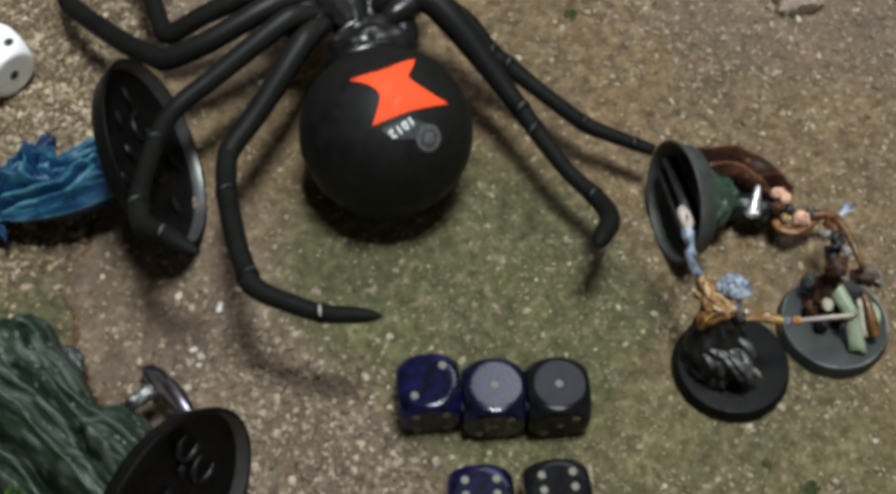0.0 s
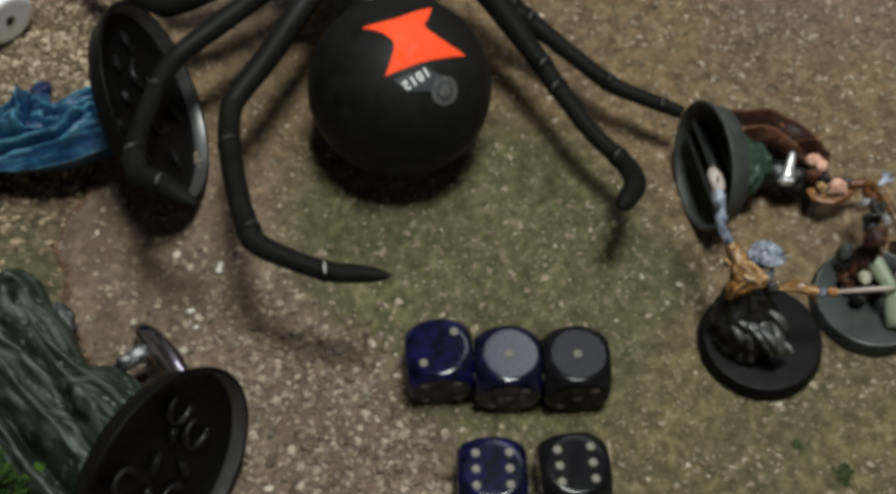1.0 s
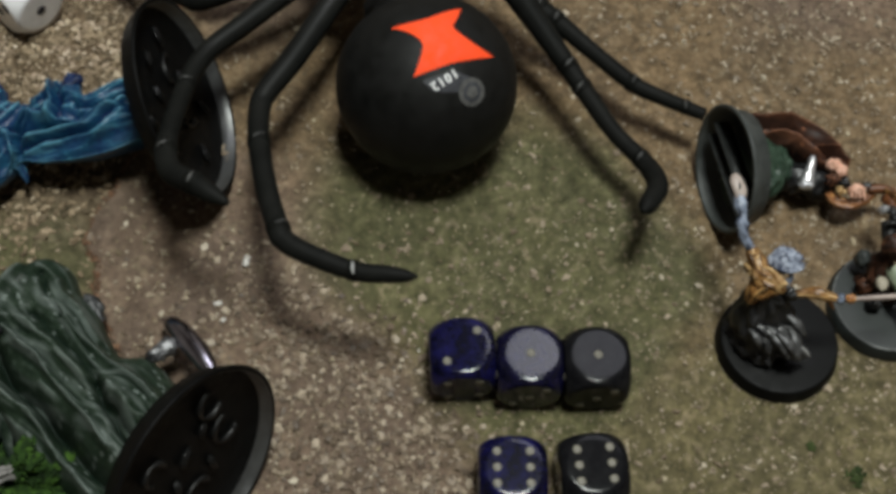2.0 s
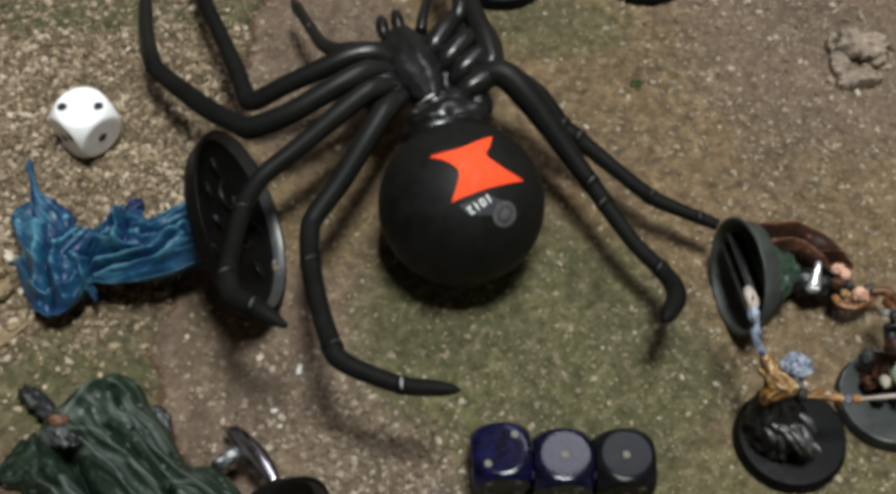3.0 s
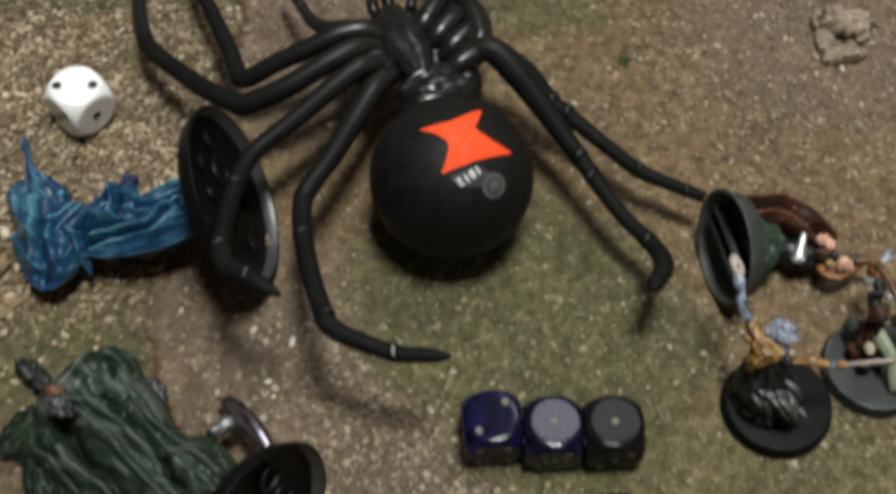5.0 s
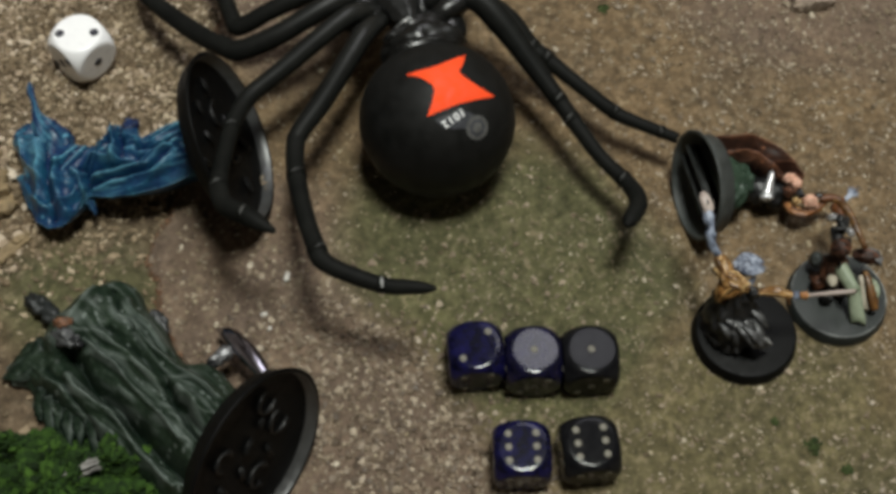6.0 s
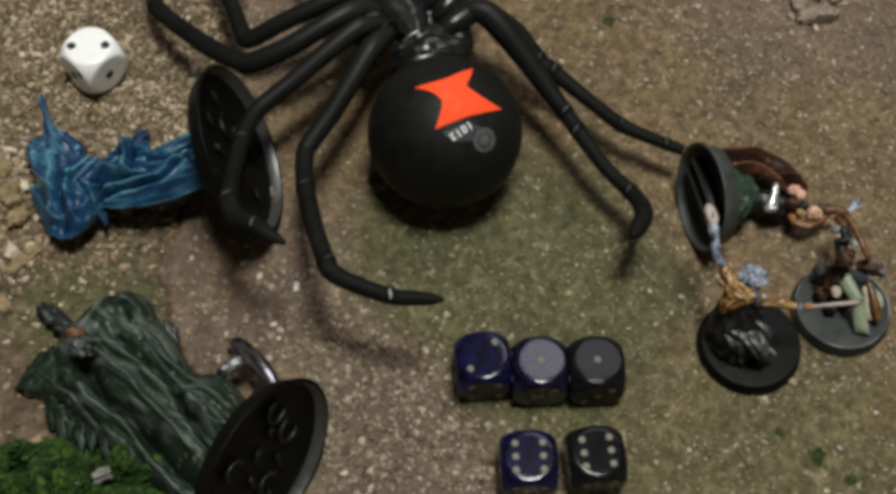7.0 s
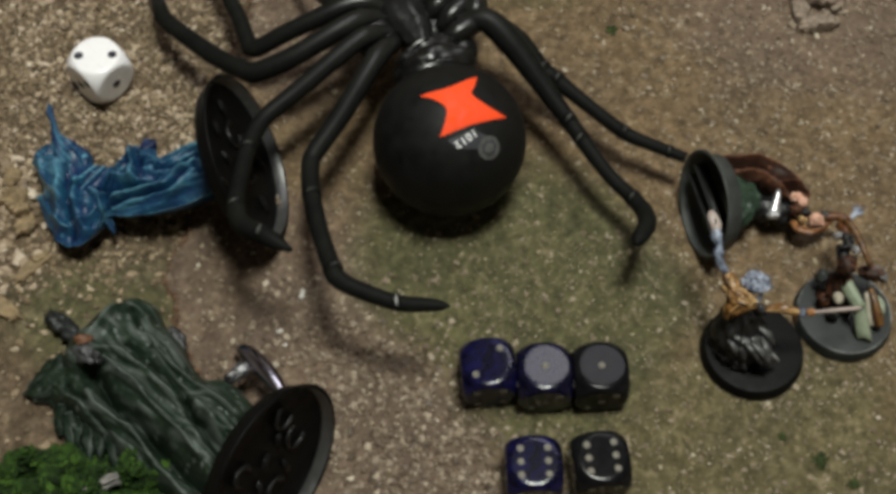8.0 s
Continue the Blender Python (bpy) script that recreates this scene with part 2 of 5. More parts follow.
GOLD_CLOTH = robe_paint("golden_cloth_paint", (0.04, 0.017, 0.005), (0.29, 0.145, 0.042), (0.88, 0.62, 0.30), 0.36, (0.10, 0.042, 0.011), (0.45, 0.505, 0.56), brush=0.6, patchy=0.7)
ORANGE = robe_paint("orange_brown_paint", (0.035, 0.011, 0.004), (0.24, 0.085, 0.022), (0.52, 0.26, 0.09), 0.45, (0.12, 0.04, 0.012), (0.44, 0.50, 0.56))
PINK_IVORY = painted("pinkish_ivory_paint", (0.24, 0.19, 0.17), (0.52, 0.44, 0.39), 0.5, 500)
BLACK_PAINT = painted("black_paint", (0.004, 0.004, 0.0045), (0.016, 0.016, 0.017), 0.45, 600)
HAIR_PAINT = painted("blue_grey_hair_paint", (0.035, 0.045, 0.08), (0.42, 0.46, 0.55), 0.4, 1100, low=0.42, high=0.60)
TIP_PAINT = painted("drybrushed_grey_paint", (0.006, 0.006, 0.007), (0.11, 0.11, 0.11), 0.4, 700, low=0.42, high=0.66)
EDGE_PAINT = painted("silver_edge_paint", (0.10, 0.10, 0.10), (0.62, 0.62, 0.61), 0.35, 900)
WORN_EDGE = painted("worn_grey_edge_paint", (0.014, 0.016, 0.016), (0.27, 0.28, 0.27), 0.6, 200, low=0.42, high=0.62)
BASE_SLATE = painted("slate_base_paint", (0.010, 0.0125, 0.012), (0.030, 0.035, 0.033), 0.55, 300, spec=0.3)
BASE_MARK = painted("moulded_black_plastic", (0.003, 0.003, 0.003), (0.010, 0.010, 0.010), 0.34, 500, spec=0.27)
RUST = painted("dull_rust_paint", (0.05, 0.03, 0.02), (0.26, 0.11, 0.05), 0.6, 900)
LEAD = painted("dull_lead_paint", (0.014, 0.016, 0.016), (0.15, 0.15, 0.155), 0.5, 700, low=0.42, high=0.66)
BLUE_GREY = painted("blue_grey_paint", (0.03, 0.038, 0.06), (0.26, 0.30, 0.39), 0.4, 500, low=0.42, high=0.60)
PALE_GREEN = painted("pale_green_paint", (0.17, 0.21, 0.14), (0.34, 0.38, 0.28), 0.5, 500)
DARK_GREEN = painted("bottle_green_paint", (0.008, 0.020, 0.012), (0.04, 0.07, 0.045), 0.45, 500)
CREAM = painted("cream_paint", (0.28, 0.24, 0.18), (0.50, 0.46, 0.37), 0.5, 500)
SILVER = painted("silver_paint", (0.45, 0.45, 0.47), (0.85, 0.85, 0.86), 0.3, 500, metal=0.7)


# ---- mesh helpers (centimetres) ----
def finish(name, bm, mats, parent=None, label="", smooth=True):
    mesh = bpy.data.meshes.new(name)
    for v in bm.verts:
        v.co *= CM
    bm.normal_update()
    for f in bm.faces:
        f.smooth = smooth
    bm.to_mesh(mesh)
    bm.free()
    for m in mats if isinstance(mats, (list, tuple)) else [mats]:
        mesh.materials.append(m)
    ob = new(name, mesh)
    ob.parent = parent
    if label:
        tagged(ob, label=label)
    return ob


part = finish


def spline(points, per=6):
    """Catmull-Rom through points of any width."""
    p = [np.array(q, float) for q in points]
    p = [2 * p[0] - p[1], *p, 2 * p[-1] - p[-2]]
    out = []
    for a, b, c, d in zip(p, p[1:], p[2:], p[3:]):
        for k in range(per):
            t = k / per
            out.append(0.5 * (2 * b + (c - a) * t + (2 * a - 5 * b + 4 * c - d) * t * t + (3 * b - a - 3 * c + d) * t**3))
    return out + [p[-2]]


def skin_rings(bm, rings, mi=0, cap=True):
    vs = [[bm.verts.new(p) for p in ring] for ring in rings]
    n = len(vs[0])
    for a, b in zip(vs, vs[1:]):
        for k in range(n):
            bm.faces.new((a[k], a[(k + 1) % n], b[(k + 1) % n], b[k])).material_index = mi
    if cap:
        bm.faces.new(vs[0][::-1]).material_index = mi
        bm.faces.new(vs[-1]).material_index = mi


def tube(bm, points, mi=0, seg=14, per=6, flat=1.0, folds=None):
    """A tube through rows of x, y, z, radius. flat: its height against its width. folds(u, angle): a factor on the radius."""
    rows = spline(points, per)
    p = [Vector(r[:3]) for r in rows]
    side, rings = None, []
    for i, r in enumerate(rows):
        d = (p[min(i + 1, len(p) - 1)] - p[max(i - 1, 0)]).normalized()
        side = d.cross((0, 0, 1)) if side is None or flat != 1.0 else side - d * side.dot(d)
        side = side.normalized() if side.length > 1e-6 else Vector((1, 0, 0))
        up = side.cross(d).normalized()
        ring = []
        for k in range(seg):
            a = 2 * math.pi * k / seg
            rad = max(r[3], 0.004) * (folds(i / (len(rows) - 1), a) if folds else 1.0)
            ring.append(p[i] + side * math.cos(a) * rad + up * math.sin(a) * rad * flat)
        rings.append(ring)
    skin_rings(bm, rings, mi)


def blob(bm, centre, radii, mi=0, turn=(0, 0, 0), rough=0.0, u=18, v=12, seed=0.0):
    m = Matrix.Translation(centre) @ Euler([radians(a) for a in turn]).to_matrix().to_4x4()
    rings = []
    for j in range(1, v):
        th = math.pi * j / v
        ring = []
        for k in range(u):
            a = 2 * math.pi * k / u
            d = Vector((math.sin(th) * math.cos(a), math.sin(th) * math.sin(a), -math.cos(th)))
            s = 1 + rough * noise.noise(d * 2.3 + Vector((seed, seed * 2, 0)))
            ring.append(m @ Vector((d.x * radii[0] * s, d.y * radii[1] * s, d.z * radii[2] * s)))
        rings.append(ring)
    skin_rings(bm, rings, mi)


def lathe(bm, profile, m, mi=0, seg=48, cap=True):
    """Rows of radius and height turned round z, then posed by m."""
    rings = []
    for r, z in profile:
        rings.append([m @ Vector((max(r, 0.003) * math.cos(2 * math.pi * k / seg), max(r, 0.003) * math.sin(2 * math.pi * k / seg), z)) for k in range(seg)])
    skin_rings(bm, rings, mi, cap)


def facing(centre, normal, spin=0):
    """A pose whose z axis is the given normal."""
    return Matrix.Translation(centre) @ Vector(normal).to_track_quat("Z", "Y").to_matrix().to_4x4() @ pose(0, 0, 0, 0, 0, spin)


def box(bm, m, sx, sy, sz, mi=0, bevel=0.0):
    made = bmesh.ops.create_cube(bm, size=1, matrix=m @ Matrix.Diagonal((sx, sy, sz, 1)))["verts"]
    edges = list({e for v in made for e in v.link_edges})
    faces = {f for v in made for f in v.link_faces}
    if bevel:
        faces |= set(bmesh.ops.bevel(bm, geom=edges, offset=bevel, segments=2, affect="EDGES")["faces"])
    for f in faces:
        if f.is_valid:
            f.material_index = mi


def value_noise(x, y, cell, seed):
    """Smooth noise from 0 to 1 on arrays of places."""
    rng = np.random.RandomState(seed)
    t = rng.rand(256, 256)
    u, v = x / cell + 1000.37, y / cell + 1000.71
    i, j = np.floor(u).astype(int), np.floor(v).astype(int)
    fu, fv = u - i, v - j
    fu, fv = fu * fu * (3 - 2 * fu), fv * fv * (3 - 2 * fv)
    g = lambda a, b: t[a % 256, b % 256]  # noqa: E731
    return (g(i, j) * (1 - fu) + g(i + 1, j) * fu) * (1 - fv) + (g(i, j + 1) * (1 - fu) + g(i + 1, j + 1) * fu) * fv


# ---- the scenery board ----
SLAB_Y = [-6.0, -3.0, -1.0, 0.9, 1.8, 2.7, 3.55, 4.25, 5.25, 10.5, 12.4, 16.0]
SLAB_X = [-5.0, -6.2, -7.2, -7.9, -8.25, -8.45, -8.40, -8.15, -7.75, -7.12, -6.75, -6.1]


def smooth_step(a, b, x):
    t = np.clip((x - a) / (b - a), 0, 1)
    return t * t * (3 - 2 * t)


def slab_side(x, y):
    """How far a place lies to the slab's side of its broken edge."""
    return x - np.interp(y, SLAB_Y, SLAB_X) + 0.30 * (value_noise(x, y, 0.9, 3) - 0.5) + 0.14 * (value_noise(x, y, 0.25, 4) - 0.5)


def cover(x, y):
    """Weights of moss wash, loose grit and bare slab."""
    wob = 1.6 * (value_noise(x, y, 1.8, 11) - 0.5) + 0.7 * (value_noise(x, y, 0.5, 12) - 0.5)
    side = slab_side(x, y)
    centre = np.hypot((x + 0.6) / 4.4, (y - 2.2) / 4.2) + 0.16 * wob
    low = np.hypot((x - 4.4) / 4.8, (y + 1.8) / 3.2) + 0.16 * wob
    bank = smooth_step(-0.5, 1.0, (x + 3.9) * 0.795 + (y - 1.74) * 0.608 + 0.5 * wob)
    green = np.maximum((1 - smooth_step(0.70, 1.12, centre)) * bank, 0.72 * (1 - smooth_step(0.55, 1.25, low)))
    green = np.maximum(green, 0.75 * (1 - smooth_step(0.5, 1.1, np.hypot((x - 0.5) / 2.2, (y - 12.0) / 1.3) + 0.2 * wob)))
    left = np.maximum(1 - smooth_step(0.5, 1.2, np.abs((y - 12.3) / 1.2) + 0.25 * wob), 1 - smooth_step(0.4, 1.2, np.hypot((x + 10.0) / 2.3, (y - 2.1) / 1.7) + 0.25 * wob))
    green = np.where(side < 0, 0.95 * left, green)
    grit = 0.95 * (1 - smooth_step(-0.10, 0.12, side))
    slab = (1 - smooth_step(0.7, 1.1, np.hypot((x + 6.0) / 3.4, (y - 1.0) / 4.4) + 0.12 * wob)) + (1 - smooth_step(0.7, 1.1, np.hypot((x - 8.6) / 6.0, (y - 13.0) / 5.6) + 0.12 * wob)) + (1 - smooth_step(0.6, 1.2, np.hypot((x + 5.5) / 2.4, (y - 11.0) / 3.5)))
    slab = np.maximum(slab, (1 - bank) * (1 - smooth_step(3.5, 5.5, y)))
    return np.clip(0.88 * green, 0, 1), grit, np.clip(slab, 0, 1)


def relief(x, y):
    """The height of the board's surface, in centimetres."""
    side = slab_side(x, y)
    h = 0.10 * smooth_step(-0.10, 0.06, side) - 0.15 * np.exp(-((side + 0.05) / 0.06) ** 2) * value_noise(x, y, 0.6, 26) * (1 + 2 * smooth_step(8.0, 9.5, y))
    fine = 0.034 * value_noise(x, y, 0.085, 21) + 0.050 * value_noise(x + 0.4 * y, y - 0.4 * x, 0.15, 22) + 0.05 * value_noise(x, y, 0.9, 23)
    coarse = 0.11 * value_noise(x, y, 0.19, 24) + 0.07 * value_noise(x, y, 0.32, 25)
    g = 1 - smooth_step(-0.15, 0.05, side)
    for cx, cy, r, deep in ((-7.11, 10.79, 0.10, 0.45), (-7.17, 10.34, 0.08, 0.35), (-6.97, 10.45, 0.06, 0.25), (-7.08, 10.55, 0.05, 0.25), (-6.85, 11.25, 0.05, 0.25)):
        h = h - deep * np.exp(-(((x - cx) / r) ** 2 + ((y - cy) / (1.5 * r)) ** 2))
    return h + fine * (1 - g) + coarse * g - 0.14


def build_ground():
    """One sheet: fine in the middle, wide cells out to the walls."""
    xs = np.r_[-150, -90, -50, -28, -18, np.arange(-15, 11.01, 0.055), 14, 24, 45, 90, 150]
    ys = np.r_[-150, -90, -50, -24, -10, np.arange(-5, 15.01, 0.055), 18, 28, 50, 90, 150]
    x, y = np.meshgrid(xs, ys)
    z = relief(x, y)
    n, m = x.shape
    co = np.stack([x, y, z], -1).reshape(-1, 3) * CM
    idx = np.arange(n * m).reshape(n, m)
    quads = np.stack([idx[:-1, :-1], idx[:-1, 1:], idx[1:, 1:], idx[1:, :-1]], -1).reshape(-1, 4)
    mesh = bpy.data.meshes.new("ground")
    mesh.vertices.add(len(co))
    mesh.vertices.foreach_set("co", co.ravel())
    mesh.loops.add(quads.size)
    mesh.loops.foreach_set("vertex_index", quads.ravel().astype(np.int32))
    mesh.polygons.add(len(quads))
    mesh.polygons.foreach_set("loop_start", np.arange(0, quads.size, 4, dtype=np.int32))
    mesh.polygons.foreach_set("use_smooth", np.ones(len(quads), bool))
    mesh.update()
    raised = 0.55 * value_noise(x, y, 0.085, 21) + 0.45 * value_noise(x + 0.4 * y, y - 0.4 * x, 0.15, 22)
    weights = np.stack([*cover(x, y), raised], -1).reshape(-1, 4)
    layer = mesh.color_attributes.new("cover", "FLOAT_COLOR", "POINT")
    layer.data.foreach_set("color", weights.ravel())
    mesh.materials.append(GROUND)
    return tagged(new("ground", mesh), "sand-textured brown scenery board with green washes and a stone slab", "ground", kind="structure")


build_ground()


def scatter(name, places, sizes, mat, label, seed, lift=0.25):
    """Many small broken stones in one mesh."""
    rng = np.random.RandomState(seed)
    t = (1 + 5**0.5) / 2
    ico = np.array([(-1, t, 0), (1, t, 0), (-1, -t, 0), (1, -t, 0), (0, -1, t), (0, 1, t), (0, -1, -t), (0, 1, -t), (t, 0, -1), (t, 0, 1), (-t, 0, -1), (-t, 0, 1)]) / 1.9
    tri = np.array([(0, 11, 5), (0, 5, 1), (0, 1, 7), (0, 7, 10), (0, 10, 11), (1, 5, 9), (5, 11, 4), (11, 10, 2), (10, 7, 6), (7, 1, 8),
                    (3, 9, 4), (3, 4, 2), (3, 2, 6), (3, 6, 8), (3, 8, 9), (4, 9, 5), (2, 4, 11), (6, 2, 10), (8, 6, 7), (9, 8, 1)])
    k = len(places)
    shape = ico[None] * (1 + 0.35 * rng.randn(k, 12, 1).clip(-1.5, 1.5)) * rng.uniform(0.55, 1.25, (k, 1, 3)) * (1, 1, 0.75)
    a = rng.uniform(0, 2 * math.pi, k)
    ca, sa = np.cos(a)[:, None], np.sin(a)[:, None]
    shape = np.stack([shape[..., 0] * ca - shape[..., 1] * sa, shape[..., 0] * sa + shape[..., 1] * ca, shape[..., 2]], -1) * np.asarray(sizes)[:, None, None]
    z = relief(places[:, 0], places[:, 1]) + lift * sizes
    co = (shape + np.stack([places[:, 0], places[:, 1], z], -1)[:, None]) * CM
    faces = (tri[None] + 12 * np.arange(k)[:, None, None]).reshape(-1, 3)
    mesh = bpy.data.meshes.new(name)
    mesh.from_pydata(co.reshape(-1, 3).tolist(), [], faces.tolist())
    mesh.materials.append(mat)
    return tagged(new(name, mesh), label, name.replace("_", " "), kind="stuff")


def fields(count, seed, x0=-14.5, x1=10.5, y0=-4.5, y1=14.5):
    rng = np.random.RandomState(seed)
    return np.stack([rng.uniform(x0, x1, count), rng.uniform(y0, y1, count)], -1)


spots = fields(11000, 5)
spots = spots[(slab_side(*spots.T) > 0.05)]
scatter("sand", spots, 0.016 + 0.022 * np.random.RandomState(6).rand(len(spots)) ** 2 + 0.03 * (np.random.RandomState(7).rand(len(spots)) > 0.96), GRAINS,
        "pale tan sand grains glued on the board", 8)
spots = fields(7500, 25)
spots = spots[(slab_side(*spots.T) > 0.05)]
near = 0.42 + 0.58 * cover(*spots.T)[2] * (1 - cover(*spots.T)[0])
spots = spots[near > np.random.RandomState(26).rand(len(spots))]
scatter("pale_sand", spots, 0.030 + 0.046 * np.random.RandomState(27).rand(len(spots)) ** 2, PALE_GRAINS, "larger pale sand grains on the board", 28)
spots = fields(9000, 35, -8.6, 0.5, -4.5, 5.0)
keep = (1 - cover(*spots.T)[0]) * (1 - smooth_step(0.0, 3.5, spots[:, 1])) * (0.12 + 0.88 * smooth_step(1.0, 3.2, slab_side(*spots.T))) * (slab_side(*spots.T) > 0.05)
spots = spots[keep > np.random.RandomState(36).rand(len(spots))]
scatter("coarse_sand", spots, 0.036 + 0.062 * np.random.RandomState(37).rand(len(spots)) ** 2, SLAB_GRAINS, "coarse brown sand on the slab near the dice", 38, 0.1)
spots = fields(3800, 55, 1.5, 10.5, -4.5, 14.5)
spots = spots[(1 - cover(*spots.T)[0]) * smooth_step(1.5, 4.5, spots[:, 0]) > np.random.RandomState(56).rand(len(spots))]
scatter("tan_specks", spots, 0.022 + 0.048 * np.random.RandomState(57).rand(len(spots)) ** 2, PALE_GRAINS, "tan specks of sand on the open board", 58, 0.15)
spots = fields(5200, 145, -1.5, 10.5, -4.5, 4.0)
spots = spots[value_noise(*spots.T, 0.7, 146) > 0.75 * np.random.RandomState(147).rand(len(spots))]
scatter("pale_specks", spots, 0.013 + 0.020 * np.random.RandomState(148).rand(len(spots)) ** 2, PALE_GRAINS, "fine pale specks over the green wash", 149, 0.3)
spots = fields(120, 75, 2.0, 10.0, 7.5, 14.0)
scatter("pebbles", spots, 0.05 + 0.05 * np.random.RandomState(76).rand(len(spots)) ** 2, PALE_GRAINS, "small pale pebbles stuck on the open board", 77, 0.4)
spots = fields(22000, 15, x1=-6)
spots = spots[(slab_side(*spots.T) < -0.02)]
thin = np.maximum(0.62 * (1 - smooth_step(0.30, 0.62, value_noise(*spots.T, 0.55, 19))) * smooth_step(3.0, 5.5, spots[:, 1]), np.maximum(cover(*spots.T)[0] * 0.82, 0.90 * (1 - smooth_step(1.5, 5.0, spots[:, 1])))) < np.random.RandomState(17).rand(len(spots))
spots = spots[thin]
crust = fields(9000, 65, -14.5, -6, 3.5, 14.5)
crust = crust[(slab_side(*crust.T) < -0.05) & ((1 - 0.85 * cover(*crust.T)[0]) * smooth_step(4.5, 8.5, crust[:, 1]) * smooth_step(0.25, 0.75, value_noise(*crust.T, 0.38, 64)) > np.random.RandomState(66).rand(len(crust)))]
scatter("pale_grit", crust, 0.034 + 0.056 * np.random.RandomState(67).rand(len(crust)) ** 2, CRUST, "pale crusty grit heaped beside the slab", 68, 0.55)
scatter("grit", spots, 0.034 + 0.062 * np.random.RandomState(16).rand(len(spots)) ** 2, GRIT, "loose tan grit beside the slab", 18)


dust = fields(16000, 85, -14.5, -6, 3.5, 14.5)
dust = dust[(slab_side(*dust.T) < -0.04) & ((1 - 0.7 * cover(*dust.T)[0]) * smooth_step(3.8, 6.5, dust[:, 1]) > np.random.RandomState(86).rand(len(dust)))]
scatter("fine_grit", dust, 0.018 + 0.022 * np.random.RandomState(87).rand(len(dust)), GRIT, "fine pale grit between the coarser grains", 88, 0.9)
crumbs = fields(420, 95, -12.9, -9.6, 2.6, 6.4)
crumbs = crumbs[(1 - smooth_step(0.2, 2.2, crumbs[:, 0] + 12.5) + 0.06) * (1 - 0.6 * cover(*crumbs.T)[0]) > np.random.RandomState(96).rand(len(crumbs))]
scatter("crust_crumbs", crumbs, 0.05 + 0.11 * np.random.RandomState(97).rand(len(crumbs)) ** 2, CRUST, "crumbled pale crust at the board's gritty side", 98, 0.5)
spots = fields(60000, 45, -9.5, -5.0, -4.0, 13.0)
side = slab_side(*spots.T)
spots = spots[(np.abs(side - 0.03) < 0.07) & (np.random.RandomState(46).rand(len(spots)) < 0.55)]
scatter("rust_grains", spots, 0.018 + 0.022 * np.random.RandomState(47).rand(len(spots)), EDGE_GRAINS, "reddish-brown grains along the slab's broken edge", 48, 0.1)

for x, y, length, turn in ((-5.36, 2.38, 0.26, 82), (-5.83, 1.44, 0.16, 15), (-5.69, 1.09, 0.09, 40), (-2.0, 0.55, 0.05, 10)):
    bm = bmesh.new()
    z0 = float(relief(np.array([x]), np.array([y]))[0])
    box(bm, pose(x, y, z0 + 0.025, 0, 8, turn), length, 0.04 + 0.25 * length, 0.06, bevel=0.014)
    tagged(finish("white_flake", bm, CHALK), "tiny white flake lying on the board", "flake")


# ---- the room that closes the place ----
def room_side(name, m, sx, sy, label):
    bm = bmesh.new()
    box(bm, m, sx, sy, 8)
    return tagged(finish(name, bm, PLASTER, smooth=False), label, name.split("_")[0], kind="structure")


room_side("ceiling", pose(0, 0, 190), 300, 300, "plain off-white ceiling")
room_side("wall_north", pose(0, 154, 95, 90), 300, 190, "plain off-white plaster wall")
room_side("wall_south", pose(0, -154, 95, 90), 300, 190, "plain off-white plaster wall")
room_side("wall_east", pose(154, 0, 95, 90, 0, 90), 316, 190, "plain off-white plaster wall")
room_side("wall_west", pose(-154, 0, 95, 90, 0, 90), 316, 190, "plain off-white plaster wall")


# ---- the toy spider ----
ABDOMEN, ABDOMEN_R = Vector((-1.97, 5.49, 1.70)), 1.74
ABDOMEN_RADII = Vector((1.77, 1.76, 1.73))


def leg(points, spider, joints=(), name="leg", dull=99, bright_marks=(), shine=99):
    """A rubber leg through rows of x, y, z, radius, swollen a little at its joints."""
    bm = bmesh.new()
    tube(bm, points, per=7, seg=16)
    layer = bm.verts.layers.float.new("shine")
    for i, v in enumerate(bm.verts):
        x = (i // 16) / 7
        polish = 1 - 0.72 * smooth_step(min(1.0, dull - 0.5), min(3.0, dull + 1.2), x) - 0.28 * smooth_step(dull - 1, dull + 0.5, x)
        v[layer] = 1.0 if name == "feeler" else min(1.0, polish + 0.9 * smooth_step(shine - 0.6, shine + 0.6, x))
    made = part(name, bm, WORN_RUBBER, spider)
    for j in joints:
        a, b, c = (Vector(points[min(max(k, 0), len(points) - 1)][:3]) for k in (j - 1, j, j + 1))
        r = points[j][3]
        bm = bmesh.new()
        lathe(bm, [(r * 0.97, -r * 0.62), (r * 1.06, -r * 0.40), (r * 1.09, -r * 0.08), (r * 1.02, 0), (r * 1.08, r * 0.10), (r * 1.05, r * 0.40), (r * 0.97, r * 0.62)], facing(b, (c - a).normalized()), seg=20)
        part("joint", bm, DULL_RUBBER if j >= dull else RUBBER, made)
        d = (c - a).normalized()
        side = d.cross((0, 0, 1)).normalized()
        up = side.cross(d)
        worn = noise.noise(b * 3.1)
        # Thin pale mark across the top of the joint, paler where listed.
        bm = bmesh.new()
        tube(bm, [(*(b + d * 0.02 * k + (side * math.sin(0.32 * k + worn) + up * math.cos(0.32 * k + worn)) * r * 1.07), (0.012, 0.024, 0.03, 0.022, 0.012)[k + 2]) for k in range(-2, 3)], 0, 6, 3)
        part("scuff", bm, EDGE_PAINT if j in bright_marks else JOINT_MARK, made, "pale mark across the joint")
    return made


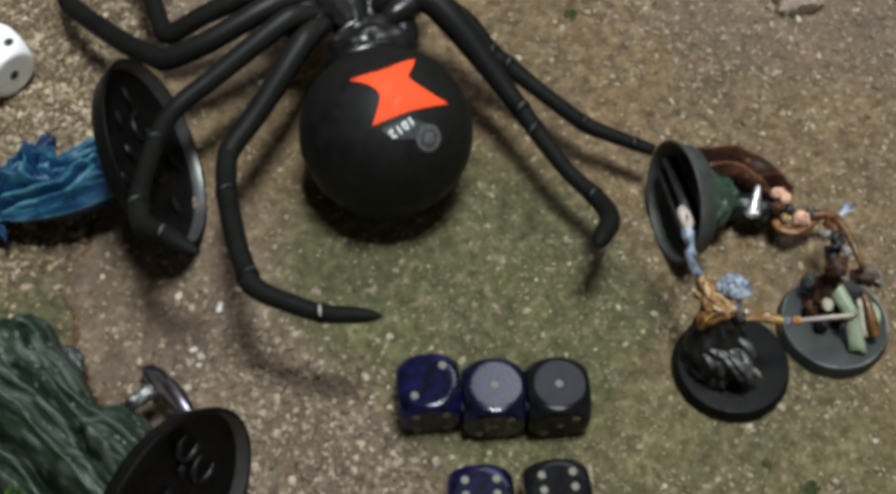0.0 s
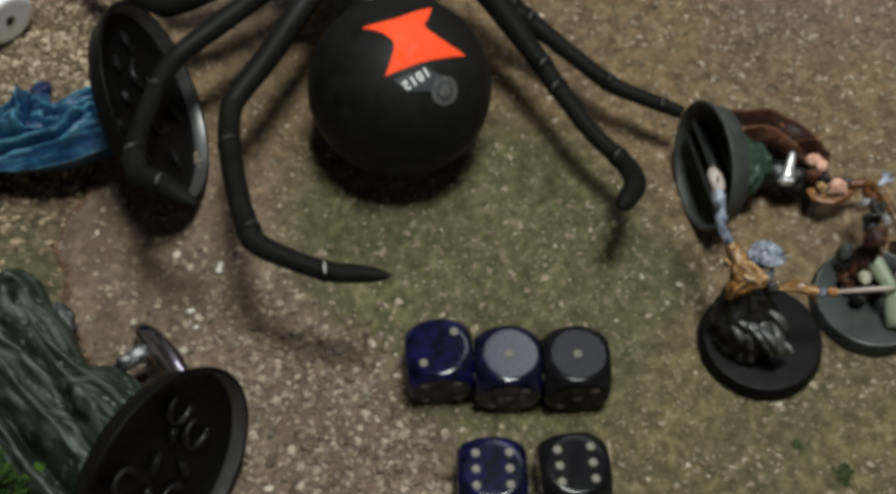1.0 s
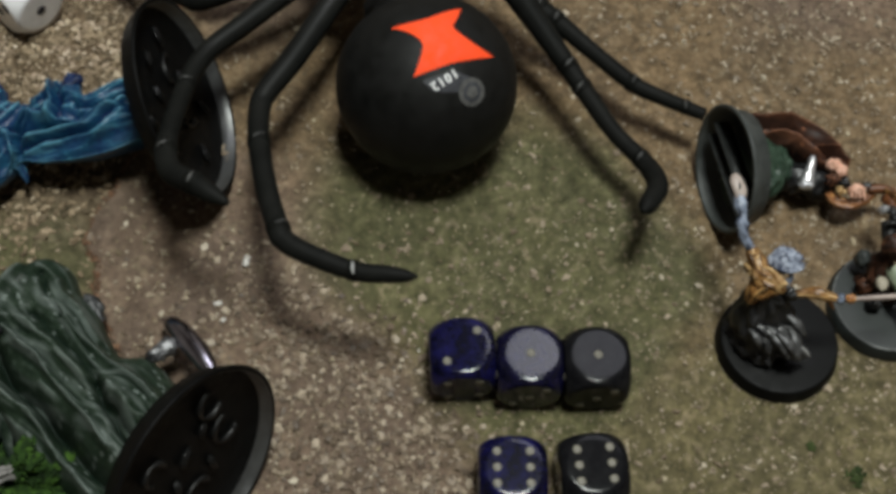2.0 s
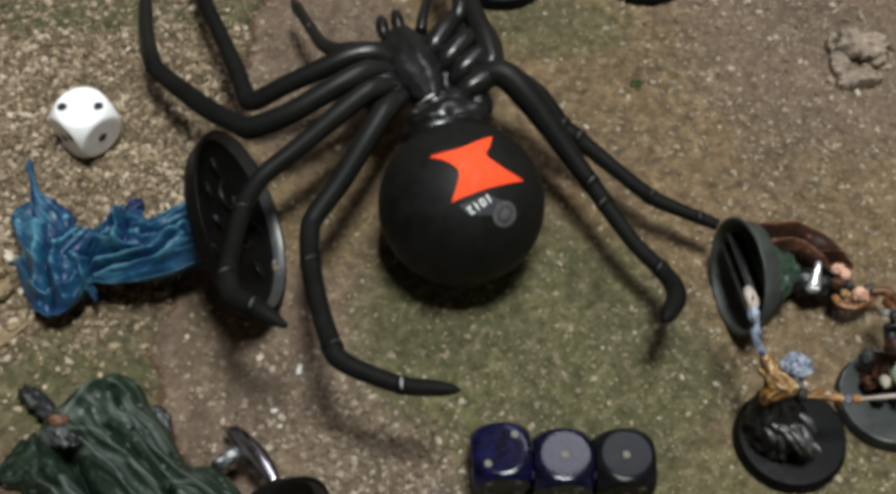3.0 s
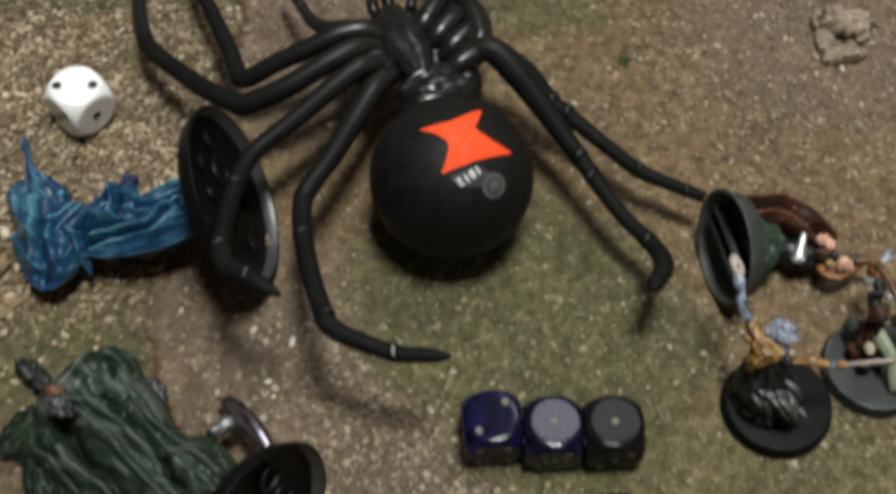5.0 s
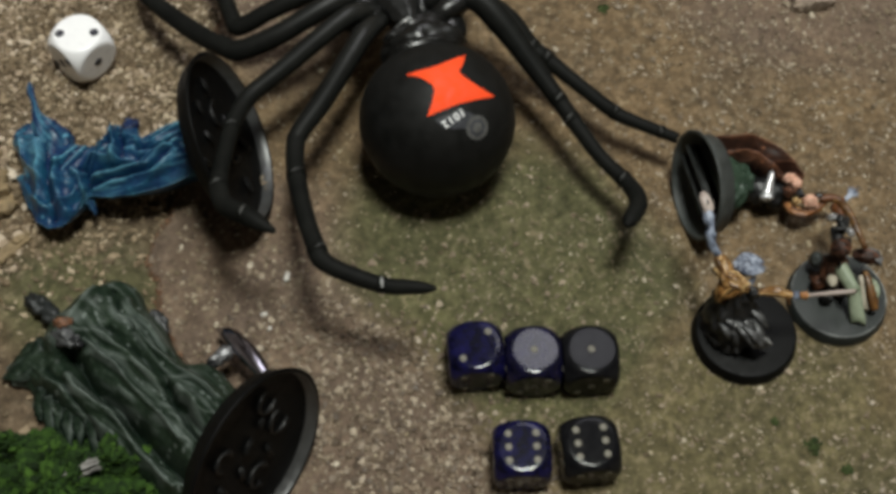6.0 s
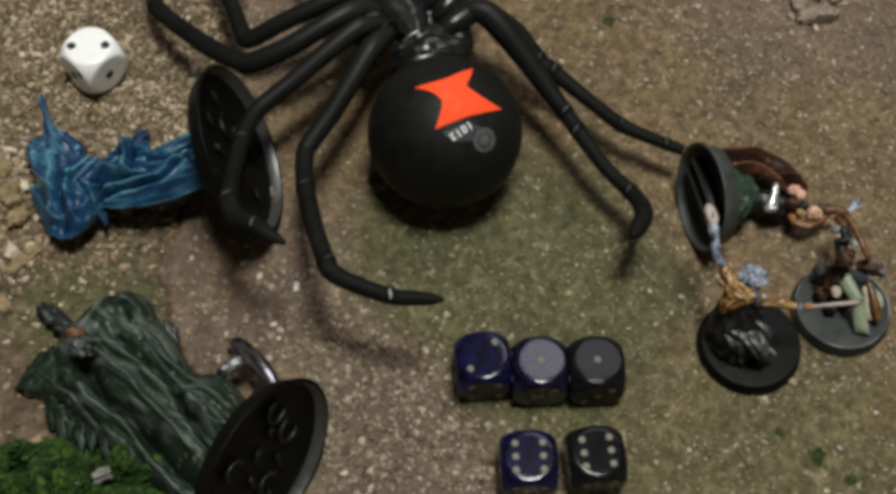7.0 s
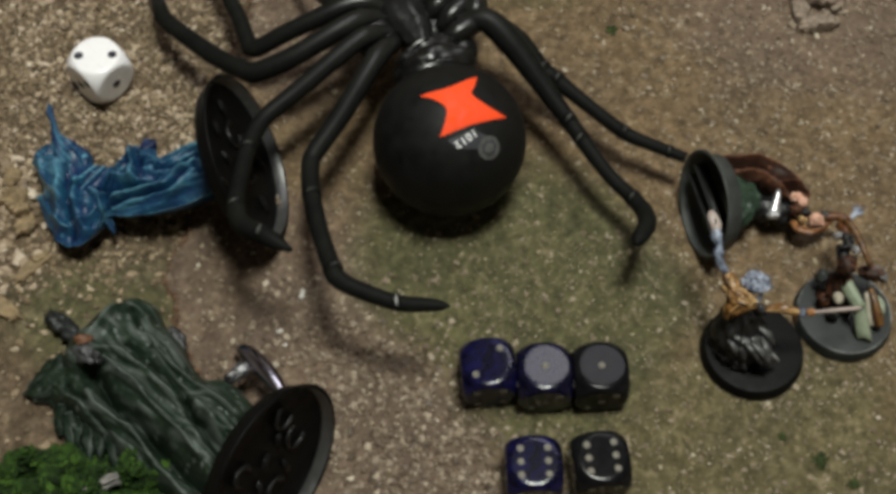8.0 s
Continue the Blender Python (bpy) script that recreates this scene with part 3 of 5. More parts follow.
def on_abdomen(direction, lift):
    d = Vector(direction).normalized()
    return ABDOMEN + Vector([a * (r + lift) for a, r in zip(d, ABDOMEN_RADII)])


def decal(name, outline, lift, mat, parent, label):
    """A thin painted patch on the abdomen, inside an outline of directions from its centre."""
    bm = bmesh.new()
    face = bm.faces.new([bm.verts.new(Vector(d).normalized()) for d in outline])
    bmesh.ops.triangulate(bm, faces=[face], ngon_method="EAR_CLIP")
    for _ in range(3):
        bmesh.ops.subdivide_edges(bm, edges=bm.edges[:], cuts=1, use_grid_fill=True)
    for v in bm.verts:
        v.co = on_abdomen(v.co, lift)
    bmesh.ops.recalc_face_normals(bm, faces=bm.faces)
    if sum((f.normal.dot(f.calc_center_median() - ABDOMEN) for f in bm.faces)) < 0:
        bmesh.ops.reverse_faces(bm, faces=bm.faces)
    return part(name, bm, mat, parent, label)


def bowed(corners, bows, per=8):
    """A closed outline whose sides bow towards its middle."""
    c = sum((Vector(d) for d in corners), Vector()) / len(corners)
    out = []
    for i, bow in enumerate(bows):
        a, b = Vector(corners[i]), Vector(corners[(i + 1) % len(corners)])
        m = a.lerp(b, 0.5).lerp(c, bow)
        for k in range(per):
            t = k / per
            out.append(a * (1 - t) ** 2 + 2 * t * (1 - t) * (2 * m - (a + b) / 2) + b * t * t)
    return out


def build_spider():
    spider = new("toy_spider")
    spider.location = (ABDOMEN.x * CM, ABDOMEN.y * CM, 0)
    bpy.context.view_layer.update()
    tagged(spider, "black rubber toy spider with an orange-red hourglass mark", "toy spider")
    bm = bmesh.new()
    blob(bm, ABDOMEN, ABDOMEN_RADII, u=64, v=40)
    abdomen = part("abdomen", bm, MATT_RUBBER, spider, "matt black round abdomen")
    sides = (((-0.391, 0.046, 0.919), (-0.02, 0.135, 0.992), (0.34, 0.382, 0.859)), ((0.34, 0.382, 0.859), (0.294, 0.18, 0.934), (0.262, 0.042, 0.962), (0.465, -0.082, 0.88), (0.69, -0.137, 0.71)),
             ((0.69, -0.137, 0.71), (0.237, -0.372, 0.898), (-0.142, -0.52, 0.843)), ((-0.142, -0.52, 0.843), (-0.078, -0.345, 0.934), (-0.062, -0.178, 0.982), (-0.21, -0.042, 0.975), (-0.391, 0.046, 0.919)))
    decal("hourglass_mark", [d for side in sides for d in spline(side, 5)[:-1]], 0.012, RED_PAINT, abdomen, "orange-red painted hourglass mark")
    decal("print_band", bowed(((-0.046, -0.554, 0.831), (0.268, -0.426, 0.864), (0.455, -0.454, 0.766), (0.403, -0.591, 0.699), (0.02, -0.648, 0.761)), (0, 0, 0, 0)), 0.006, SLATE_PRINT, abdomen, "faint slate-grey printed band")
    s = Vector((0.47, -0.568, 0.676)).normalized()
    across = s.cross((0, 0, 1)).normalized()
    ring = [s + (across * math.cos(a) + s.cross(across) * math.sin(a)) * 0.155 for a in np.linspace(0, 2 * math.pi, 24, endpoint=False)]
    decal("round_stamp", ring, 0.009, GREY_PRINT, abdomen, "worn grey round stamp")
    core = [s + (across * math.cos(a) + s.cross(across) * math.sin(a)) * 0.105 for a in np.linspace(0, 2 * math.pi, 20, endpoint=False)]
    decal("stamp_core", core, 0.013, SLATE_PRINT, abdomen, "darker middle of the worn stamp")
    dot = [s + (across * math.cos(a) + s.cross(across) * math.sin(a)) * (0.055 + 0.022 * math.cos(5 * a + 1)) for a in np.linspace(0, 2 * math.pi, 20, endpoint=False)]
    decal("stamp_dot", dot, 0.017, GREY_PRINT, abdomen, "grey worn shape in the stamp's middle")
    # the printed number
    font = bpy.data.curves.new("number_print", "FONT")
    font.space_character = 1.22
    font.body, font.size, font.align_x, font.align_y, font.offset = "1012", 0.235, "CENTER", "CENTER", 0.006
    text = new("number_text", font)
    made = bpy.data.meshes.new_from_object(text.evaluated_get(bpy.context.evaluated_depsgraph_get()))
    bpy.data.objects.remove(text)
    first, last = Vector((0.281, -0.453, 0.846)).normalized(), Vector((0.068, -0.598, 0.799)).normalized()
    c = ((first + last) / 2).normalized()
    along = ((last - first) - c * (last - first).dot(c)).normalized()
    up = c.cross(along)
    bm = bmesh.new()
    bm.from_mesh(made)
    bmesh.ops.subdivide_edges(bm, edges=[e for e in bm.edges if e.calc_length() > 0.05], cuts=1)
    for v in bm.verts:
        v.co = on_abdomen(c * ABDOMEN_R + along * v.co.x + up * v.co.y, 0.016)
    part("number_print", bm, WHITE_PRINT, abdomen, "white printed number")
    # head, waist and hips
    bm = bmesh.new()
    tube(bm, [(-3.34, 10.10, 1.75, 0.20), (-3.29, 9.82, 1.86, 0.38), (-3.14, 9.36, 1.92, 0.54), (-2.94, 8.85, 1.94, 0.60), (-2.76, 8.38, 1.98, 0.50), (-2.63, 8.05, 2.12, 0.35), (-2.56, 7.82, 2.22, 0.16)], seg=28, flat=0.85,
         folds=lambda u, a: 1 - 0.16 * math.exp(-(((a - 1.35) / 0.22) ** 2)) + 0.07 * math.exp(-(((a - 1.9) / 0.18) ** 2)) - 0.10 * abs(math.cos(a)) * abs(math.sin(9 * u)) + 0.22 * noise.noise(Vector((3 * math.cos(a), 3 * math.sin(a), 5 * u))))
    part("carapace", bm, CARAPACE_RUBBER, spider, "glossy black ridged carapace")
    bm = bmesh.new()
    blob(bm, (-2.85, 9.10, 1.72), (1.30, 0.95, 0.42), turn=(0, 0, -12), rough=0.1, u=32, v=16)
    blob(bm, (-1.66, 9.50, 1.82), (0.66, 1.05, 0.36), turn=(0, 0, 14), rough=0.1, u=32, v=16)
    blob(bm, (-3.80, 8.58, 1.86), (0.62, 0.95, 0.38), turn=(0, 0, 16), rough=0.15, u=32, v=16, seed=3)
    blob(bm, (-1.85, 8.75, 1.80), (0.62, 0.62, 0.30), turn=(0, 0, -30), rough=0.15, u=32, v=16, seed=6)
    blob(bm, (-1.72, 8.10, 1.78), (0.46, 0.60, 0.36), turn=(0, 0, 20), rough=0.12, u=32, v=16, seed=9)
    part("thorax", bm, GLOSS_RUBBER, spider, "broad glossy black thorax")
    bm = bmesh.new()
    tube(bm, [(-2.66, 7.98, 1.70, 0.45), (-2.50, 7.72, 1.78, 0.80), (-2.38, 7.48, 1.88, 0.90), (-2.26, 7.20, 2.00, 0.95), (-2.2, 6.9, 2.05, 0.85)], seg=48, per=10, flat=0.75,
         folds=lambda u, a: 1 + 0.17 * noise.noise(Vector((4 * math.cos(a), 4 * math.sin(a), 9 * u))) + 0.05 * math.sin(26 * u))
    part("waist", bm, GLOSS_RUBBER, spider, "wrinkled glossy black waist")
    for x, y, tx, ty in ((-2.71, 9.12, -2.11, 10.15), (-2.41, 8.83, -1.70, 9.71), (-2.12, 8.52, -1.35, 9.29), (-2.02, 8.05, -1.20, 8.58)):
        bm = bmesh.new()
        dx, dy = tx - x, ty - y
        tube(bm, [(x, y, 1.95, 0.18), (x + dx * 0.25, y + dy * 0.25, 2.16, 0.25), (x + dx * 0.65, y + dy * 0.65, 2.20, 0.26), (tx, ty, 2.12, 0.225), (tx + dx * 0.18, ty + dy * 0.18, 2.02, 0.12), (tx + dx * 0.26, ty + dy * 0.26, 1.98, 0.03)], seg=18)
        part("hip", bm, GLOSS_RUBBER, spider, "glossy swollen hip joint")
    leg([(-3.42, 9.08, 1.95, 0.19), (-3.90, 9.16, 2.16, 0.235), (-4.40, 9.06, 2.17, 0.24), (-4.87, 8.85, 2.10, 0.24), (-5.8, 8.55, 1.8, 0.22), (-6.60, 8.36, 1.40, 0.22), (-6.80, 8.70, 1.35, 0.20), (-7.07, 9.45, 1.30, 0.20), (-7.89, 11.38, 1.20, 0.17), (-8.35, 12.8, 0.8, 0.15), (-8.6, 13.8, 0.12, 0.06)], spider, (9,), dull=4)
    leg([(-3.45, 8.80, 1.95, 0.19), (-3.95, 8.62, 2.20, 0.25), (-4.47, 8.28, 2.30, 0.25), (-5.55, 7.54, 2.20, 0.25), (-6.45, 7.27, 1.95, 0.25), (-6.85, 7.44, 1.85, 0.24), (-7.63, 8.09, 1.60, 0.23), (-8.75, 9.28, 1.25, 0.21), (-9.0, 9.75, 1.15, 0.20), (-9.27, 10.76, 0.90, 0.18), (-9.46, 11.98, 0.60, 0.16), (-9.6, 12.9, 0.10, 0.07)], spider, dull=3, shine=8)
    leg([(-3.38, 8.40, 1.95, 0.19), (-3.80, 8.14, 2.20, 0.24), (-4.21, 7.80, 2.28, 0.237), (-5.49, 6.45, 2.26, 0.215), (-6.08, 5.92, 2.18, 0.20), (-6.34, 5.45, 2.22, 0.195), (-6.48, 4.81, 2.40, 0.185), (-6.58, 3.60, 2.80, 0.185), (-6.58, 2.97, 2.95, 0.20), (-6.42, 2.44, 3.10, 0.215), (-5.97, 2.08, 3.30, 0.20), (-5.62, 1.84, 3.33, 0.16), (-5.33, 1.66, 3.35, 0.05)], spider, (6, 8, 10), dull=6)
    leg([(-3.22, 8.15, 1.95, 0.20), (-3.55, 7.62, 2.20, 0.255), (-3.83, 7.07, 2.25, 0.245), (-4.50, 5.78, 2.15, 0.24), (-5.00, 4.98, 2.05, 0.222), (-5.11, 4.58, 2.05, 0.215), (-5.04, 3.64, 2.30, 0.205), (-4.78, 2.42, 2.60, 0.20), (-4.50, 1.48, 2.83, 0.205), (-4.38, 1.25, 2.85, 0.20), (-4.00, 1.01, 2.85, 0.19), (-3.17, 0.71, 2.80, 0.175), (-2.59, 0.63, 2.85, 0.16), (-2.25, 0.59, 2.88, 0.11), (-2.07, 0.57, 2.90, 0.03)], spider, (6, 8, 11), dull=6, bright_marks=(11,))
    leg([(-1.70, 8.50, 2.10, 0.25), (-1.05, 8.52, 2.26, 0.31), (-0.44, 7.90, 2.10, 0.305), (0.22, 7.00, 1.80, 0.245), (0.81, 6.12, 1.60, 0.203), (1.10, 5.66, 1.50, 0.192), (1.69, 4.72, 1.38, 0.175), (2.20, 4.10, 1.36, 0.185), (2.37, 3.76, 1.45, 0.20), (2.42, 3.46, 1.58, 0.21), (2.38, 3.18, 1.72, 0.21), (2.26, 2.92, 1.86, 0.20), (2.12, 2.66, 1.98, 0.17), (2.02, 2.50, 2.05, 0.05)], spider, (4, 5, 7), dull=1)
    leg([(-1.60, 9.00, 2.05, 0.20), (-1.05, 8.72, 2.10, 0.24), (-0.29, 8.27, 1.85, 0.25), (0.25, 7.69, 1.50, 0.235), (0.61, 7.41, 1.42, 0.21), (1.40, 6.73, 1.25, 0.175), (2.15, 6.07, 1.15, 0.175), (2.63, 5.81, 1.12, 0.16), (3.18, 5.52, 1.15, 0.145), (3.56, 5.34, 1.15, 0.13)], spider, (3, 4, 6, 8), dull=2)
    leg([(-1.55, 9.00, 2.20, 0.22), (-1.30, 8.85, 2.25, 0.24), (-1.42, 9.51, 2.25, 0.25), (-1.63, 10.21, 2.20, 0.24), (-1.83, 11.0, 2.10, 0.21), (-2.1, 12.22, 1.9, 0.18), (-2.6, 13.3, 1.0, 0.15), (-2.8, 14.0, 0.08, 0.05)], spider, (4,))
    leg([(-2.10, 10.05, 2.10, 0.17), (-1.98, 10.35, 2.25, 0.18), (-2.02, 10.85, 2.2, 0.17), (-2.3, 12.0, 1.9, 0.15), (-3.0, 13.6, 0.9, 0.12), (-3.3, 14.3, 0.08, 0.05)], spider, (3,))
    leg([(-3.75, 9.40, 1.95, 0.22), (-4.40, 9.44, 1.85, 0.24), (-4.73, 9.50, 1.80, 0.20), (-5.09, 9.80, 1.70, 0.16), (-5.36, 10.38, 1.50, 0.135), (-5.59, 10.89, 1.35, 0.13), (-5.75, 11.25, 1.22, 0.14), (-5.88, 11.58, 1.15, 0.05)], spider, (4,), "feeler")
    leg([(-2.85, 10.05, 1.85, 0.14), (-2.80, 10.50, 1.85, 0.13), (-2.70, 11.10, 1.65, 0.11), (-2.6, 11.8, 1.3, 0.04)], spider, (), "feeler")
    for x, y in ((-3.72, 10.10), (-3.38, 10.28)):
        bm = bmesh.new()
        blob(bm, (x, y, 1.88), (0.15, 0.35, 0.20), turn=(0, 0, 12), rough=0.15)
        part("fang", bm, GLOSS_RUBBER, spider, "short dark fang")
    for ob in spider.children:
        ob.matrix_parent_inverse = spider.matrix_world.inverted()
    return spider


build_spider()


# ---- dice ----
def die_mesh(half):
    """A cube cut by a sphere, so that each face is a disc with rounded corners round it."""
    bm = bmesh.new()
    n = 28
    for axis in range(3):
        for sign in (-1, 1):
            grid = []
            for i in range(n + 1):
                row = []
                for j in range(n + 1):
                    p = [0.0, 0.0, 0.0]
                    p[axis] = sign
                    p[(axis + 1) % 3] = math.sin((2 * i / n - 1) * math.pi / 2 * 0.999) * 0.5 + (2 * i / n - 1) * 0.5
                    p[(axis + 2) % 3] = math.sin((2 * j / n - 1) * math.pi / 2 * 0.999) * 0.5 + (2 * j / n - 1) * 0.5
                    d = Vector(p).normalized()
                    e = 26.0
                    r = 1 / (abs(d.x) ** e + abs(d.y) ** e + abs(d.z) ** e) ** (1 / e)
                    r = (r**-50 + 1.342**-50) ** (-1 / 50)
                    row.append(bm.verts.new(d * r * half))
                grid.append(row)
            for i in range(n):
                for j in range(n):
                    q = (grid[i][j], grid[i + 1][j], grid[i + 1][j + 1], grid[i][j + 1])
                    bm.faces.new(q if sign > 0 else q[::-1])
    bmesh.ops.remove_doubles(bm, verts=bm.verts, dist=1e-4)
    return bm


SPOTS = {1: [(0, 0)], 2: [(-1, -1), (1, 1)], 3: [(-1, -1), (0, 0), (1, 1)], 4: [(-1, -1), (-1, 1), (1, -1), (1, 1)],
         5: [(-1, -1), (-1, 1), (1, -1), (1, 1), (0, 0)], 6: [(-1, -1), (-1, 0), (-1, 1), (1, -1), (1, 0), (1, 1)]}


def build_die(x, y, turn, faces, body_mat, pip_mat, label, side=1.2, apart=0.285, pip_r=0.079, lean=(0, 0)):
    """faces: the counts on top, front, right; the others follow, since opposite faces add up to seven."""
    top, front, right = faces
    die = finish("die", die_mesh(side / 2), body_mat)
    tagged(die, label, "die", "gaming dice")
    sides = ((top, (0, 0, 1), (1, 0, 0)), (7 - top, (0, 0, -1), (1, 0, 0)), (front, (0, -1, 0), (1, 0, 0)), (7 - front, (0, 1, 0), (-1, 0, 0)), (right, (1, 0, 0), (0, 1, 0)), (7 - right, (-1, 0, 0), (0, -1, 0)))
    mesh = None
    for count, out, across in sides:
        out, across = Vector(out), Vector(across)
        up = out.cross(across)
        for u, v in SPOTS[count]:
            if mesh is None:
                bm = bmesh.new()
                lathe(bm, [(pip_r, -0.02), (pip_r, 0.002), (pip_r * 0.86, 0.012), (pip_r * 0.4, 0.008)], Matrix(), seg=14)
                first = part("pip", bm, pip_mat, die)
                mesh = first.data
                pip = first
            else:
                pip = new("pip", mesh)
                pip.parent = die
            at = (out * side / 2 + (across * u + up * v) * apart) * CM
            pip.matrix_local = Matrix.Translation(at) @ out.to_track_quat("Z", "Y").to_matrix().to_4x4()
    die.matrix_world = pose(x * CM, y * CM, side / 2 * CM, 0, 0, 0) @ pose(0, 0, 0, *lean) @ pose(0, 0, 0, 0, 0, turn)
    return die


build_die(-1.21, 0.13, 3.5, (2, 4, 1), BLUE_RESIN, GOLD_PIP, "dark blue speckled die showing two in the row of three", lean=(1.3, -2.2))
build_die(0.0, 0.0, 1, (1, 3, 2), NIGHT_RESIN, GOLD_PIP, "dark blue die showing one, middle of the row")
build_die(1.21, 0.0, 2, (1, 3, 2), BLACK_RESIN, GOLD_PIP, "smoky black die showing one at the row's end")
build_die(-0.33, -2.14, 1, (6, 4, 2), BLUE_RESIN, GOLD_PIP, "dark blue speckled die showing six", lean=(3.0, -0.6))
build_die(1.07, -2.05, 6, (6, 4, 2), BLACK_RESIN, GOLD_PIP, "smoky black die showing six", lean=(3.2, 0.5))
build_die(-10.45, 8.35, -43, (2, 3, 1), WHITE_RESIN, BLACK_PIP, "white die with black pips showing two", pip_r=0.112)


# ---- miniatures: each one mesh, base and all ----
def hollow_base(bm, m, r, height, top=0.90, deep=0.62, rim=0.045):
    """A plastic base seen from any side: bevelled top, hollow underneath. z points out of the underside."""
    inner = r * (1 - rim)
    lathe(bm, [(0, -height), (r * (top - 0.03), -height), (r * top, -height * 0.95), (r * 0.995, -0.05), (r, -0.02), (r * 0.99, 0), (inner, 0)], m, 0, 72, False)
    # Inner wall in its own material, paler on black bases like a lamp's sheen.
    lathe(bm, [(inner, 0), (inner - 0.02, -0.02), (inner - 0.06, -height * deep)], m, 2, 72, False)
    # Hollow floor; on the grey base its colour is darkened as shade.
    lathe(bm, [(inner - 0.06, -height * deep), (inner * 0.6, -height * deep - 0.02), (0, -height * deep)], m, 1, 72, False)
    bmesh.ops.remove_doubles(bm, verts=bm.verts, dist=1e-3)


def solid_base(bm, centre, r, height, edge=0):
    m = Matrix.Translation(centre)
    lathe(bm, [(0, 0), (r, 0), (r, 0.04), (r * 0.945, height * 0.95)], m, 0, 64, False)
    lathe(bm, [(r * 0.945, height * 0.95), (r * 0.935, height * 0.985), (r * 0.91, height)], m, edge, 64, False)
    lathe(bm, [(r * 0.91, height), (0, height)], m, 0, 64, False)
    bmesh.ops.remove_doubles(bm, verts=bm.verts, dist=1e-3)


def along(x, y, points):
    """The distance of places from a smooth line through a few points."""
    line = np.array(spline(points, 5))
    best = np.full(x.shape, 1e9)
    for a, b in zip(line, line[1:]):
        d = b - a
        t = np.clip(((x - a[0]) * d[0] + (y - a[1]) * d[1]) / (d @ d), 0, 1)
        best = np.minimum(best, np.hypot(x - a[0] - t * d[0], y - a[1] - t * d[1]))
    return best


def drape(bm, far, near, rise, mi, seed, folds, tatters=0.0, crumple=0.12, grain=0.05, roll=3.0, creases=7.0, brushy=1.0, blunt=0.07, near_roll=2.6, cross=2.2, bulge=0.0, nu=150, nv=120):
    """Cloth spread over a lying figure, between two hems given by a few x, y, z each.
    rise(u): the height of what lies under it. folds: a line of points, a width, a height (a groove where negative)."""
    per = 12
    a, b = np.array(spline(far, per)), np.array(spline(near, per))
    u1, v1 = np.linspace(0, 1, nu + 1), np.linspace(0, 1, nv + 1)
    at = u1 * (len(a) - 1)
    a, b = (np.stack([np.interp(at, np.arange(len(e)), e[:, k]) for k in range(3)], -1) for e in (a, b))
    u, v = np.meshgrid(u1, v1, indexing="ij")
    tooth = 1.3 * (1 - np.abs(2 * value_noise(u, u * 0, 0.07, seed) - 1)) ** 1.5
    w = v + tatters * (tooth - 0.7) * np.clip(1.25 - 1.4 * u, 0, 1) * np.clip((v - 0.72) / 0.28, 0, 1) ** 2
    e = 0.14 * (value_noise(v, v * 0, 0.16, seed + 2) - 0.5) * (1 - u) ** 4 - bulge * np.sin(math.pi * v) ** 1.5 * (1 - u) ** 3
    x, y, z0 = ((a[:, k, None] + e * (a[-1, k] - a[0, k])) * (1 - w) + (b[:, k, None] + e * (b[-1, k] - b[0, k])) * w for k in range(3))
    arch = np.where(v > 0.5, np.clip(1 - np.abs(2 * v - 1) ** near_roll, 0, 1) ** (0.5 if near_roll > 2 else 0.8), np.clip(1 - np.abs(2 * v - 1) ** roll, 0, 1) ** 0.5)
    head = np.clip((u + 0.01) / blunt, 0, 1) ** 0.5
    body = np.minimum(1, 2.5 * arch) * head
    z = (z0 + (np.vectorize(rise)(u) - z0) * arch * head)
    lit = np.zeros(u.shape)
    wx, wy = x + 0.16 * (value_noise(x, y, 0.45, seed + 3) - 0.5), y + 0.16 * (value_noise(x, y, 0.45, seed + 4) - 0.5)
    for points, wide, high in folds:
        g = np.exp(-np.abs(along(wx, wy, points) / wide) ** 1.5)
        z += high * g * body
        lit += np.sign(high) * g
    ridged = 1 - np.abs(2 * value_noise(creases * v + 1.5 * u + 0.5 * wx, cross * u + 0.35 * wy, 1.0, seed + 5) - 1)
    small = value_noise(14.0 * v + 1.2 * u, 5.0 * u, 1.0, seed + 6)
    hair = value_noise(44.0 * v + 3.0 * u, 11.0 * u, 1.0, seed + 7)
    z += body * (crumple * (ridged**1.5 - 0.4) + grain * (small - 0.5) + 0.4 * brushy * grain * (hair - 0.5))
    floor = z0 * (1 - 0.75 * arch * head)
    z = np.maximum(z, 0.04 + 0.03 * arch + floor)
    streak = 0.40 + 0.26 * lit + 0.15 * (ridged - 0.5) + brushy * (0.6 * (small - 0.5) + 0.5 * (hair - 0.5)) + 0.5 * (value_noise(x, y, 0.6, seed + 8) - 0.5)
    layer = bm.verts.layers.float.get("streak") or bm.verts.layers.float.new("streak")
    top, low = [], []
    for i in range(nu + 1):
        top.append([bm.verts.new((x[i, j], y[i, j], z[i, j])) for j in range(nv + 1)])
        low.append([bm.verts.new((x[i, j], y[i, j], floor[i, j])) for j in range(nv + 1)])
        for j in range(nv + 1):
            top[i][j][layer] = low[i][j][layer] = streak[i, j]
    for i in range(nu):
        for j in range(nv):
            bm.faces.new((top[i][j], top[i + 1][j], top[i + 1][j + 1], top[i][j + 1])[::-1]).material_index = mi
            bm.faces.new((low[i][j], low[i][j + 1], low[i + 1][j + 1], low[i + 1][j])[::-1]).material_index = mi
    rim = [(i, 0) for i in range(nu)] + [(nu, j) for j in range(nv)] + [(i, nv) for i in range(nu, 0, -1)] + [(0, j) for j in range(nv, 0, -1)]
